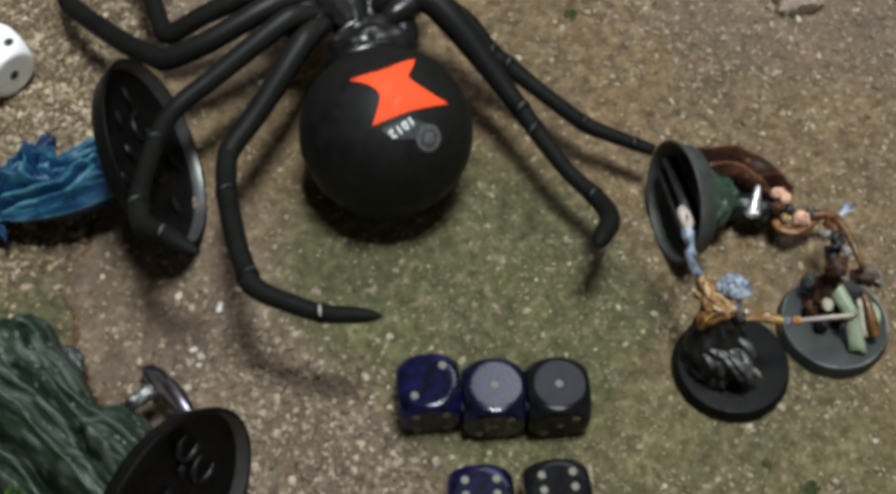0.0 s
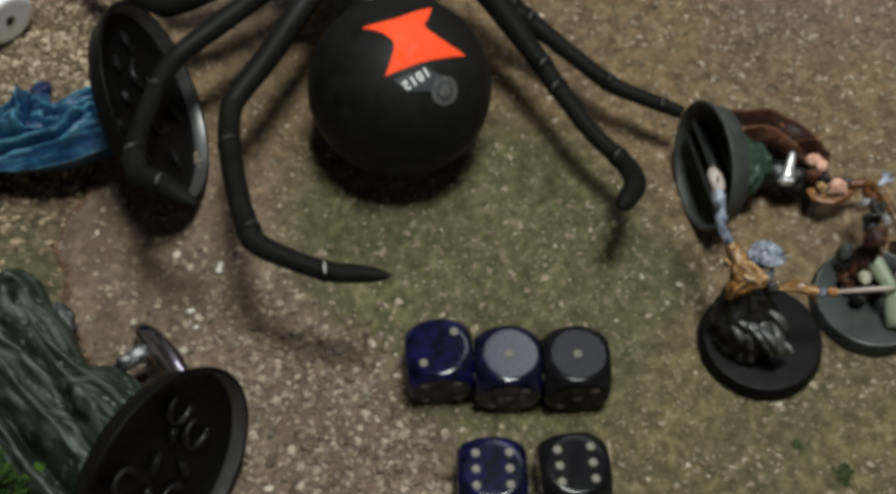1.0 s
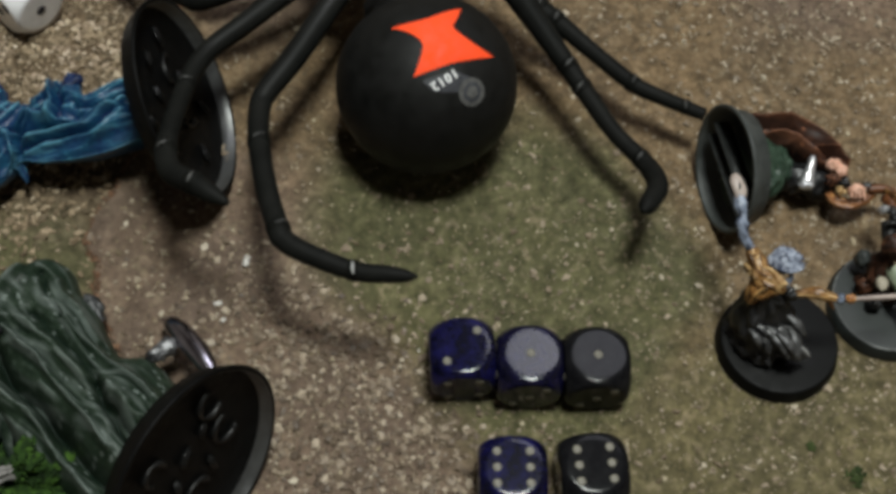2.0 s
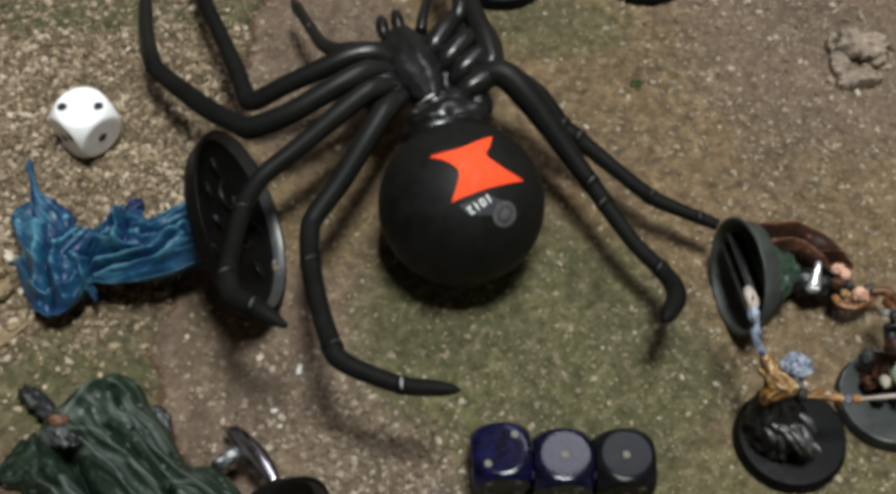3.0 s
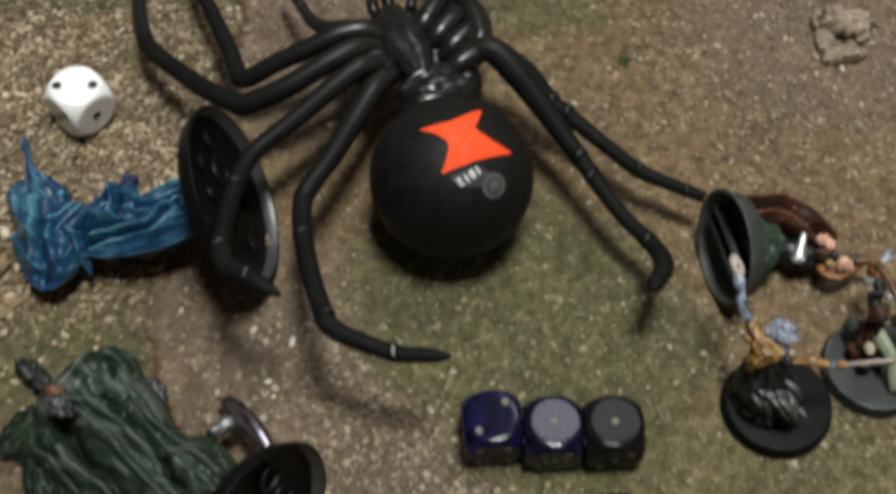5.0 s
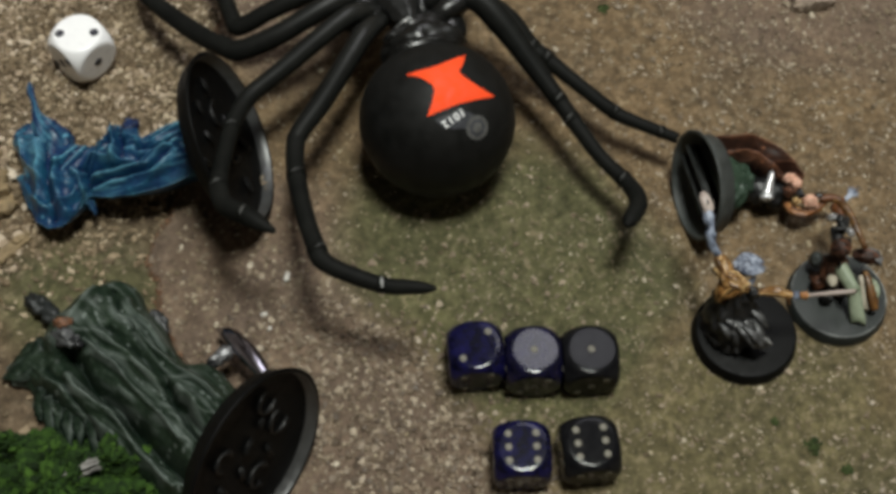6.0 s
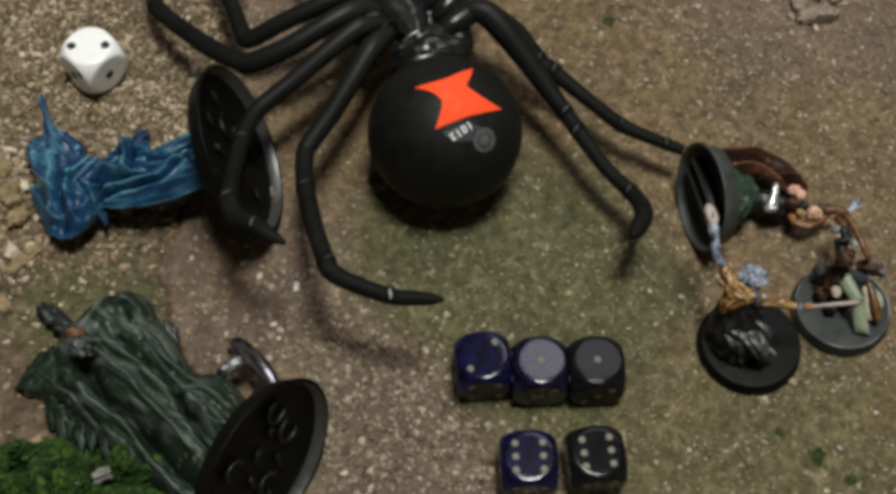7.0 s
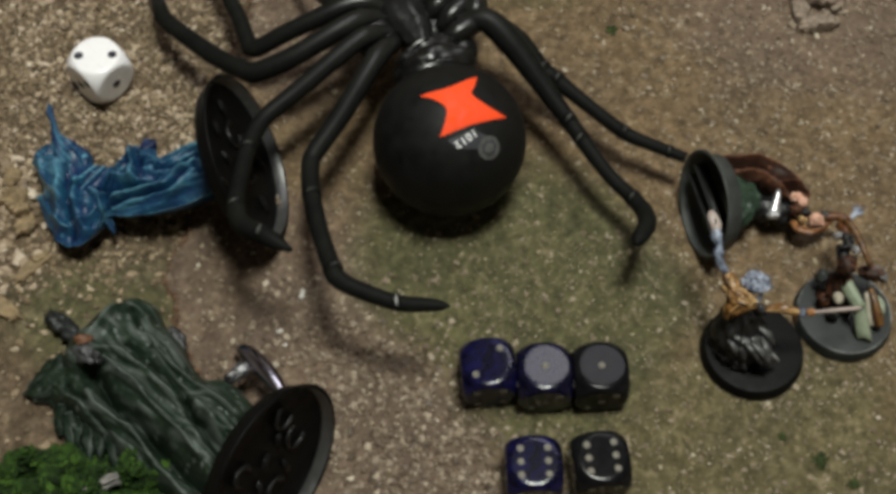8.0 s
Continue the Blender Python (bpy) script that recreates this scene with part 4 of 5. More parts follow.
    for (i, j), (k, l) in zip(rim, rim[1:] + rim[:1]):
        bm.faces.new((top[i][j], low[i][j], low[k][l], top[k][l])[::-1]).material_index = mi
    bmesh.ops.recalc_face_normals(bm, faces=bm.faces)


def cloth(bm, points, mi, flat, amp, waves, seed, seg=56, per=14, ground=0.03, twist=0.0):
    """Draped cloth: a flattened tube with folds that run along it, cut flat where it lies on the board."""
    start = len(bm.verts)

    def folds(u, a):
        ring = Vector((math.cos(a), math.sin(a), 0))
        warp = noise.noise(ring * 1.3 + Vector((seed, 0, 2.0 * u)))
        x = waves * (a / math.pi) + 1.6 * warp + twist * 4 * u
        crease = 1 - abs(2 * (x - math.floor(x)) - 1)
        deep = noise.noise(ring * 2.6 + Vector((seed + 9, 3, 3.2 * u)))
        ragged = noise.noise(ring * 8 + Vector((seed, 5, 9 * u)))
        return 1 + amp * (crease**0.8 - 0.55) + amp * 1.3 * deep + amp * 0.5 * ragged

    tube(bm, points, mi, seg, per, flat, folds)
    bm.verts.ensure_lookup_table()
    layer = bm.verts.layers.float.get("streak") or bm.verts.layers.float.new("streak")
    bm.verts.ensure_lookup_table()
    for k, v in enumerate(bm.verts[start:]):
        a, u = 2 * math.pi * (k % seg) / seg, (k // seg) / per
        v[layer] = 0.5 + 0.9 * noise.noise(Vector((math.cos(a) * 4.5 + seed, math.sin(a) * 4.5, 0.45 * u)))
    for v in bm.verts[start:]:
        v.co.z = max(v.co.z, ground + 0.0005 * (v.index % 3))


def miniature(name, base, figure, at, base_mat, mats, label, hollow=None, marks=(), ribs=()):
    """A gaming piece: its plastic base, and the figure as one plain shape."""
    thing = new(name)
    thing.location = Vector(at) * CM
    bpy.context.view_layer.update()
    tagged(thing, label, "miniature", "gaming miniatures")
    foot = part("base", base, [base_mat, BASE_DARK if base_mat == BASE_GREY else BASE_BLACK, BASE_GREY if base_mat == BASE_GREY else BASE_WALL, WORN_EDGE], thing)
    for ob in (foot, part("figure", figure, mats, thing)):
        ob.matrix_parent_inverse = thing.matrix_world.inverted()
    for x, y, r, turn in marks:
        bm = bmesh.new()
        if turn is None:
            tube(bm, [(*(hollow @ Vector((x + r * math.cos(a), y + r * math.sin(a), -0.21))), 0.05 + 0.02 * math.sin(3 * a)) for a in np.linspace(0.3 + x, 4.6 + x, 9)], 0, 10, 3)
        else:
            box(bm, hollow @ pose(x, y, -0.20, 14, 10, turn), r * 2, 0.15, 0.12, 0, 0.045)
        part("moulding_mark", bm, BASE_MARK, foot)
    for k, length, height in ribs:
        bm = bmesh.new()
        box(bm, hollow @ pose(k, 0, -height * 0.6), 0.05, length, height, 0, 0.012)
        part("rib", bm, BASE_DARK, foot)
    return thing


def panel(bm, a, b, c, d, thick, mi, sag=0.0, n=7):
    """A bent plate between four corners."""
    a, b, c, d = (Vector(q) for q in (a, b, c, d))
    sheets = []
    for drop in (0.0, thick):
        sheet = []
        for i in range(n):
            u = i / (n - 1)
            sheet.append([bm.verts.new(a.lerp(d, u).lerp(b.lerp(c, u), j / (n - 1)) + Vector((0, 0, sag * math.sin(math.pi * j / (n - 1)) + 0.03 * noise.noise(Vector((3 * u, j, sag + thick))) - drop))) for j in range(n)])
        sheets.append(sheet)
    top, low = sheets
    faces = []
    for i in range(n - 1):
        for j in range(n - 1):
            faces.append((top[i][j], top[i + 1][j], top[i + 1][j + 1], top[i][j + 1]))
            faces.append((low[i][j], low[i][j + 1], low[i + 1][j + 1], low[i + 1][j]))
    rim = [(i, 0) for i in range(n - 1)] + [(n - 1, j) for j in range(n - 1)] + [(i, n - 1) for i in range(n - 1, 0, -1)] + [(0, j) for j in range(n - 1, 0, -1)]
    for (i, j), (k, l) in zip(rim, rim[1:] + rim[:1]):
        faces.append((top[i][j], low[i][j], low[k][l], top[k][l]))
    for q in faces:
        bm.faces.new(q).material_index = mi


def strands(bm, root, tip, count, spread, radius, mi, seed):
    rng = random.Random(seed)
    for _ in range(count):
        j = lambda s: rng.uniform(-s, s)  # noqa: E731
        end = Vector(tip) + Vector((j(spread), j(spread), j(spread * 0.6)))
        mid = (Vector(root) + end) / 2 + Vector((j(spread), j(spread), abs(j(spread))))
        tube(bm, [(*(Vector(root) + Vector((j(0.1), j(0.1), j(0.05)))), radius), (*mid, radius * 1.1), (*end, radius * 0.4)], mi, 6, 4)


# blue robed figure, toppled, with its hollow base towards the spider
n, c = Vector((0.920, 0.09, 0.380)).normalized(), Vector((-6.51, 4.93, 1.85))
base, bm = bmesh.new(), bmesh.new()
hollow_base(base, facing(c, n), 2.0, 0.40)
skirt = [([(-9.62, 4.26), (-8.98, 4.32), (-8.34, 4.44), (-7.78, 4.87)], 0.09, 0.22), ([(-9.8, 4.79), (-9.14, 4.67), (-8.48, 4.59), (-7.9, 4.66)], 0.08, 0.2),
         ([(-9.56, 4.05), (-8.98, 4.1), (-8.34, 4.25), (-7.78, 4.56)], 0.08, 0.2), ([(-9.64, 4.47), (-8.99, 4.5), (-8.36, 4.71), (-7.73, 5.05)], 0.07, -0.22),
         ([(-9.56, 4.17), (-8.99, 4.23), (-8.35, 4.36), (-7.78, 4.71)], 0.06, -0.18), ([(-9.26, 4.66), (-9.21, 5.05), (-9.32, 5.36), (-9.38, 5.68)], 0.07, 0.24),
         ([(-9.03, 4.74), (-9.04, 5.13), (-9.14, 5.44), (-9.18, 5.73)], 0.06, -0.22), ([(-8.86, 5.0), (-8.49, 4.96), (-8.12, 5.18), (-7.74, 5.43)], 0.07, 0.2),
         ([(-8.77, 5.18), (-8.38, 5.18), (-8.07, 5.4), (-7.75, 5.62)], 0.05, -0.18), ([(-8.61, 4.84), (-8.22, 4.87), (-7.72, 5.18)], 0.05, -0.18), ([(-8.37, 5.21), (-8.07, 5.46), (-7.75, 5.68)], 0.06, 0.16)]
chest = [([(-11.12, 5.27), (-10.98, 4.8), (-10.95, 4.25), (-10.95, 3.8)], 0.14, 0.26), ([(-10.87, 5.42), (-10.79, 4.87), (-10.71, 4.18), (-10.52, 3.45)], 0.06, -0.24),
         ([(-10.62, 4.79), (-10.58, 4.33), (-10.40, 3.79), (-10.2, 3.5)], 0.16, 0.26), ([(-10.59, 4.73), (-10.38, 4.92), (-10.16, 5.15)], 0.05, 0.18),
         ([(-10.39, 4.6), (-10.19, 4.85), (-9.95, 5.12)], 0.05, 0.16), ([(-10.16, 4.56), (-9.95, 4.4), (-9.83, 4.02)], 0.06, 0.18),
         ([(-10.03, 4.68), (-9.79, 4.52), (-9.68, 4.14)], 0.05, -0.22), ([(-9.66, 5.13), (-9.55, 4.94), (-9.3, 4.85)], 0.06, 0.14), ([(-11.47, 5.4), (-11.4, 5.0), (-11.27, 4.61)], 0.06, 0.16), ([(-11.01, 5.71), (-10.85, 5.42), (-10.76, 5.11)], 0.06, 0.16)]
drape(bm, [(-11.71, 5.8, 0.35), (-11.4, 6.08, 0.44), (-10.66, 5.65, 0.53), (-10.29, 5.49, 0.62), (-9.86, 5.33, 0.71), (-9.57, 5.35, 0.8), (-9.46, 5.8, 0.9), (-9.19, 5.82, 0.99), (-8.81, 5.68, 1.08), (-8.66, 5.36, 1.17), (-8.24, 5.54, 1.26), (-7.3, 5.75, 1.4)],
      [(-11.46, 4.81, 0.4), (-11.12, 3.98, 0.49), (-10.8, 3.48, 0.58), (-10.39, 3.37, 0.67), (-10.01, 3.61, 0.76), (-9.85, 3.92, 0.85), (-9.62, 3.96, 0.95), (-9.21, 3.9, 1.04), (-8.78, 3.9, 1.13), (-8.28, 3.97, 1.22), (-7.95, 4.03, 1.31), (-7.38, 4.27, 1.4)],
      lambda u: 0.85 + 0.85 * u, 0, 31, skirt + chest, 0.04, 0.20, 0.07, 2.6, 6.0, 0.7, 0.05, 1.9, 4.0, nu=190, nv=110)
cloth(bm, [(-10.43, 5.20, 0.75, 0.16), (-10.66, 5.50, 0.8, 0.36), (-10.88, 5.72, 0.85, 0.36), (-11.07, 5.95, 0.95, 0.20), (-11.18, 6.18, 1.0, 0.09), (-11.28, 6.52, 1.0, 0.07), (-11.38, 6.81, 1.0, 0.085), (-11.45, 7.05, 1.0, 0.03)], 0, 0.9, 0.32, 4, 8.1, seg=36)
cloth(bm, [(-11.15, 5.62, 0.7, 0.16), (-11.32, 5.72, 0.78, 0.24), (-11.5, 5.68, 0.75, 0.18), (-11.62, 5.5, 0.65, 0.07)], 0, 0.9, 0.34, 3, 2.2, seg=28)
cloth(bm, [(-9.10, 5.45, 1.1, 0.10), (-9.0, 5.66, 1.12, 0.18), (-8.88, 5.80, 1.1, 0.15), (-8.8, 5.88, 1.05, 0.04)], 1, 0.9, 0.34, 3, 5.6, seg=24)
cloth(bm, [(-9.86, 4.1, 0.8, 0.12), (-9.78, 3.96, 0.7, 0.10), (-9.71, 3.85, 0.6, 0.06), (-9.68, 3.74, 0.5, 0.02)], 0, 0.9, 0.4, 2, 4.5, seg=16, per=6)
miniature("blue_miniature", base, bm, (-8.5, 5.0, 0), BASE_BLACK, [BLUE_ROBE, INDIGO], "toppled blue-robed gaming miniature on a hollow black base",
          facing(c, n), ((0.95, 0.85, 0.20, 35), (0.85, -0.35, 0.18, 110), (0.55, 0.30, 0.30, None), (0.42, -0.95, 0.20, 70), (0.20, 1.15, 0.18, 15), (-0.05, -0.30, 0.32, None), (-0.35, 0.75, 0.18, 60), (-0.62, -1.00, 0.20, 25), (-0.95, 0.10, 0.30, None), (-1.10, 0.95, 0.18, 80)))

# green cloaked figure, toppled
n, c = Vector((0.815, -0.540, 0.210)).normalized(), Vector((-5.60, -2.70, 1.93))
base, bm = bmesh.new(), bmesh.new()
hollow_base(base, facing(c, n), 1.97, 0.40)
drape(bm, [(-9.16, 2.21, 0.3), (-8.57, 1.85, 0.34), (-8.3, 1.33, 0.37), (-7.94, 0.94, 0.41), (-7.62, 0.35, 0.45), (-7.32, -0.04, 0.49), (-6.84, -0.06, 0.52), (-6.33, -0.55, 0.56), (-6.1, -0.95, 0.6)],
      [(-11.1, -0.02, 0.1), (-10.61, -0.64, 0.11), (-10.05, -1.12, 0.11), (-9.43, -1.46, 0.12), (-8.78, -1.9, 0.12), (-8.13, -2.45, 0.13), (-7.75, -2.83, 0.14), (-7.41, -3.17, 0.14), (-7.1, -3.4, 0.15)],
      lambda u: 1.05 + 0.65 * u, 0, 51,
      [([(-9.8, 0.08), (-9.25, -0.58), (-8.47, -1.37), (-7.57, -2.26), (-7.07, -2.76)], 0.14, -0.7), ([(-9.59, 0.57), (-8.83, 0.23), (-7.92, -0.64), (-6.91, -1.43)], 0.16, 0.22), ([(-8.62, 1.32), (-8.07, 0.62), (-7.66, 0.07)], 0.1, 0.16),
       ([(-8.66, 0.89), (-7.99, 0.07), (-7.21, -0.6), (-6.46, -1.2)], 0.09, 0.2), ([(-8.98, 0.57), (-8.2, -0.11), (-7.41, -1.04), (-6.76, -1.93)], 0.08, -0.25), ([(-7.65, -0.82), (-7.32, -1.27), (-6.99, -1.85), (-6.84, -2.35)], 0.09, -0.4),
       ([(-7.29, -0.95), (-6.9, -1.41), (-6.53, -1.73)], 0.1, 0.2), ([(-10.17, -0.44), (-9.51, -0.97), (-8.91, -1.62), (-8.18, -2.51)], 0.16, 0.22), ([(-9.78, -0.49), (-9.0, -1.15), (-8.22, -1.93), (-7.45, -2.8)], 0.09, 0.22),
       ([(-10.61, -0.3), (-9.93, -0.97), (-9.52, -1.43)], 0.08, -0.22), ([(-10.22, -0.13), (-9.39, -1.13), (-9.04, -1.71)], 0.06, -0.2), ([(-9.35, 1.59), (-9.73, 0.96), (-10.15, 0.27)], 0.12, 0.2), ([(-9.04, 1.58), (-8.75, 1.09), (-8.45, 0.53)], 0.07, -0.2),
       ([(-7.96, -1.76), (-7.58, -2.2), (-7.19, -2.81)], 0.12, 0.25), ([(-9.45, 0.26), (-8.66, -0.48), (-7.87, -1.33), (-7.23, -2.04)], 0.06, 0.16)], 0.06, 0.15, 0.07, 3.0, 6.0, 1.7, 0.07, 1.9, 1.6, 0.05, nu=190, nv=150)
cloth(bm, [(-10.35, 0.35, 0.55, 0.42), (-10.75, 0.12, 0.38, 0.36), (-11.1, -0.02, 0.22, 0.20), (-11.35, -0.10, 0.15, 0.03)], 0, 0.6, 0.22, 4, 6.0, seg=28)
rng = random.Random(31)
for x, y, long in ((-10.42, -0.78, 0.30), (-10.22, -0.98, 0.42), (-9.98, -1.08, 0.34), (-9.76, -1.24, 0.46), (-9.52, -1.32, 0.30), (-9.25, -1.50, 0.38), (-8.98, -1.66, 0.26)):
    dx = rng.uniform(-0.02, 0.12)
    cloth(bm, [(x - dx, y + 0.30, 0.55, 0.10), (x, y + 0.08, 0.34, rng.uniform(0.12, 0.17)), (x + dx, y - 0.5 * long, 0.22, 0.11), (x + 1.5 * dx, y - long, 0.12, 0.03)], 0, 0.55, 0.35, 2, x, seg=16, per=6)
blob(bm, (-9.92, 0.68, 1.24), (0.18, 0.12, 0.10), 6, rough=0.7)
blob(bm, (-9.82, 0.34, 1.22), (0.28, 0.19, 0.12), 7, turn=(0, 0, -35), rough=1.0, seed=3)
blob(bm, (-9.62, 0.24, 1.22), (0.18, 0.11, 0.10), 3, turn=(0, 0, -35), rough=1.0, seed=8)
blob(bm, (-8.05, 1.05, 0.55), (0.30, 0.17, 0.16), 7, turn=(0, 0, -50), rough=0.8, seed=11)
blob(bm, (-10.75, 1.66, 0.18), (0.36, 0.22, 0.20), 8, turn=(0, 0, -40), rough=0.7, seed=6)
blob(bm, (-10.45, 1.35, 0.2), (0.34, 0.20, 0.2), 8, turn=(0, 0, -40), rough=0.7, seed=8)
tube(bm, [(-6.78, 0.86, 0.52, 0.03), (-6.52, 0.64, 0.75, 0.16), (-6.20, 0.26, 0.93, 0.22), (-5.88, -0.14, 1.02, 0.20), (-5.6, -0.55, 1.05, 0.12)], 1, 24, flat=0.8)
blob(bm, (-6.62, -0.02, 0.95), (0.30, 0.15, 0.13), 5, turn=(0, 0, 40), rough=0.9, seed=4)
miniature("green_miniature", base, bm, (-8.3, -0.8, 0), BASE_BLACK, [GREEN_ROBE, STEEL, BRONZE, DARK_METAL, PALE_GREEN, GUNMETAL, RUST, LEAD, BASE_DARK], "toppled dark-green cloaked gaming miniature with a steel blade",
          facing(c, n), ((0.9, 0.75, 0.26, None), (0.95, -0.05, 0.28, None), (0.55, 0.45, 0.16, 30), (0.42, -0.45, 0.18, 80), (0.05, 0.30, 0.20, 20), (-0.05, -0.75, 0.26, None), (-0.35, -0.15, 0.17, 60), (-0.55, 0.65, 0.22, None), (-0.9, 0.0, 0.18, 100), (-0.75, -0.75, 0.15, 45)))

# brown figure, toppled, lying on its side
n, c = Vector((-0.964, -0.206, 0.17)).normalized(), Vector((3.80, 4.01, 1.24))
base, bm = bmesh.new(), bmesh.new()
hollow_base(base, facing(c, n, 90), 1.26, 0.48, 0.80, 0.85, 0.06)
cloth(bm, [(4.10, 4.2, 1.0, 0.78), (4.45, 4.26, 0.9, 0.60), (4.85, 4.36, 0.8, 0.50), (5.15, 4.42, 0.75, 0.34)], 1, 0.85, 0.22, 4, 1.1, seg=40)
drape(bm, [(4.05, 5.35, 0.5), (4.6, 5.6, 0.45), (5.2, 5.66, 0.4), (5.75, 5.5, 0.35), (6.2, 5.05, 0.35), (6.45, 4.5, 0.5)],
      [(4.3, 4.7, 0.8), (4.8, 4.8, 0.85), (5.25, 4.72, 0.85), (5.6, 4.5, 0.85), (5.9, 4.38, 0.8), (6.25, 4.32, 0.75)], lambda u: 1.15 - 0.15 * u, 0, 71,
      [([(4.3, 5.2), (5.1, 5.35), (5.8, 5.1), (6.2, 4.7)], 0.09, 0.20), ([(4.5, 5.05), (5.2, 5.08), (5.75, 4.8), (6.1, 4.5)], 0.08, -0.25), ([(4.7, 4.9), (5.3, 4.88), (5.75, 4.58)], 0.10, 0.22), ([(4.3, 5.42), (5.2, 5.52), (5.9, 5.25)], 0.07, -0.16)], 0.04, 0.16, 0.03, 2.4, 5.0, 0.25, 0.1, 2.6, 2.2, 0.0, 90, 80)
cloth(bm, [(5.15, 4.35, 0.5, 0.28), (5.55, 4.32, 0.5, 0.32), (5.95, 4.2, 0.5, 0.28), (6.2, 4.0, 0.45, 0.15)], 5, 0.9, 0.3, 3, 6.6, seg=28)
panel(bm, (5.60, 4.52, 1.02), (5.72, 4.50, 1.02), (5.64, 3.95, 0.86), (5.36, 3.95, 0.86), 0.12, 2, 0.06)
blob(bm, (5.50, 3.93, 0.84), (0.16, 0.07, 0.09), 2, rough=0.35, seed=4)
blob(bm, (5.68, 4.55, 1.03), (0.06, 0.05, 0.05), 3, rough=0.3)
blob(bm, (6.06, 4.36, 0.95), (0.15, 0.12, 0.13), 3, rough=0.5)
blob(bm, (6.20, 4.24, 0.93), (0.12, 0.13, 0.12), 3, rough=0.5, seed=5)
blob(bm, (6.02, 4.05, 0.9), (0.13, 0.12, 0.12), 0, rough=0.8, seed=7)
blob(bm, (6.24, 3.98, 0.9), (0.12, 0.10, 0.1), 5, rough=0.8, seed=9)
blob(bm, (6.46, 3.82, 0.9), (0.18, 0.12, 0.14), 3, rough=0.45, seed=2)
for k in range(4):
    tube(bm, [(6.34 + 0.08 * k, 3.78, 0.92, 0.04), (6.36 + 0.08 * k, 3.66, 0.85, 0.028)], 3, 8, 3)
cloth(bm, [(5.98, 3.92, 0.62, 0.08), (6.10, 3.74, 0.62, 0.11), (6.35, 3.67, 0.62, 0.11), (6.6, 3.72, 0.66, 0.10), (6.85, 3.88, 0.72, 0.08)], 7, 0.9, 0.3, 3, 3.9, seg=24)
blob(bm, (6.18, 3.85, 0.82), (0.10, 0.09, 0.08), 4, rough=0.8, seed=3)
blob(bm, (6.68, 3.95, 0.85), (0.10, 0.08, 0.08), 5, rough=0.8, seed=13)
tube(bm, [(6.72, 3.9, 0.8, 0.10), (6.95, 3.9, 0.85, 0.10), (7.15, 3.82, 0.9, 0.08), (7.25, 3.8, 0.9, 0.04)], 7, 10)
for k in range(7):
    a = -0.6 + k * 0.45
    tube(bm, [(7.25, 3.82, 0.88, 0.05), (7.40 + 0.05 * math.cos(a), 3.95 + 0.04 * math.sin(a), 0.9, 0.035), (7.46 + 0.16 * math.cos(a), 4.02 + 0.17 * math.sin(a), 0.9, 0.012)], 6, 6, 3)
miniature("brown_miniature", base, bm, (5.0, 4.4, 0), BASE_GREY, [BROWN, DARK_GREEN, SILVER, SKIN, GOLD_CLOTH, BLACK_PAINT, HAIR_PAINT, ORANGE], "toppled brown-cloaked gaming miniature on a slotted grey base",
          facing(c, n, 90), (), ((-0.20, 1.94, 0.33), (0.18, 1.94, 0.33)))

# standing figure with raised arm and outstretched blade
base, bm = bmesh.new(), bmesh.new()
solid_base(base, (4.76, 0.82, 0.0), 1.17, 0.34)
cloth(bm, [(4.36, 0.92, 0.34, 0.66), (4.36, 0.96, 0.6, 0.58), (4.32, 1.02, 1.1, 0.46), (4.30, 1.12, 1.6, 0.32), (4.25, 1.15, 1.85, 0.24)], 0, 1.0, 0.30, 4, 2.8, seg=44, ground=0.3)
rng = random.Random(12)
for k in range(30):
    x0, y0, z0 = rng.uniform(4.05, 5.0), rng.uniform(0.40, 0.85), rng.uniform(1.0, 1.25)
    a, long = rng.gauss(-0.75, 0.30), rng.uniform(0.28, 0.52)
    ca, sa = math.cos(a), math.sin(a)
    tube(bm, [(x0 - 0.1 * ca, y0 - 0.1 * sa, z0, 0.04), (x0 + 0.4 * long * ca, y0 + 0.4 * long * sa, z0 - 0.04, 0.095), (x0 + 0.85 * long * ca, y0 + 0.85 * long * sa, z0 - 0.2, 0.06), (x0 + long * ca, y0 + long * sa, z0 - 0.3, 0.012)], 1, 8, 4, flat=0.5)
    if k % 3 == 1:
        tube(bm, [(x0 + 0.25 * long * ca, y0 + 0.25 * long * sa, z0 + 0.02, 0.012), (x0 + 0.7 * long * ca, y0 + 0.7 * long * sa, z0 - 0.09, 0.03), (x0 + 0.98 * long * ca, y0 + 0.98 * long * sa, z0 - 0.27, 0.02)], 9, 6, 4)
cloth(bm, [(3.92, 0.92, 1.6, 0.08), (4.00, 1.02, 1.80, 0.20), (4.20, 1.10, 1.90, 0.22), (4.40, 1.06, 1.92, 0.15), (4.52, 1.03, 1.90, 0.06)], 10, 0.9, 0.30, 3, 5.1, seg=32)
cloth(bm, [(4.02, 1.02, 1.80, 0.06), (4.06, 1.10, 1.90, 0.12), (4.10, 1.2, 2.0, 0.17), (4.02, 1.42, 2.12, 0.15), (3.92, 1.6, 2.2, 0.13), (3.86, 1.70, 2.25, 0.05)], 2, 0.9, 0.28, 3, 1.3, seg=32)
cloth(bm, [(3.86, 1.50, 2.0, 0.10), (4.00, 1.32, 2.05, 0.15), (4.16, 1.18, 2.02, 0.19), (4.34, 1.06, 1.98, 0.16), (4.46, 1.0, 1.92, 0.07)], 2, 0.9, 0.26, 3, 9.3, seg=32)
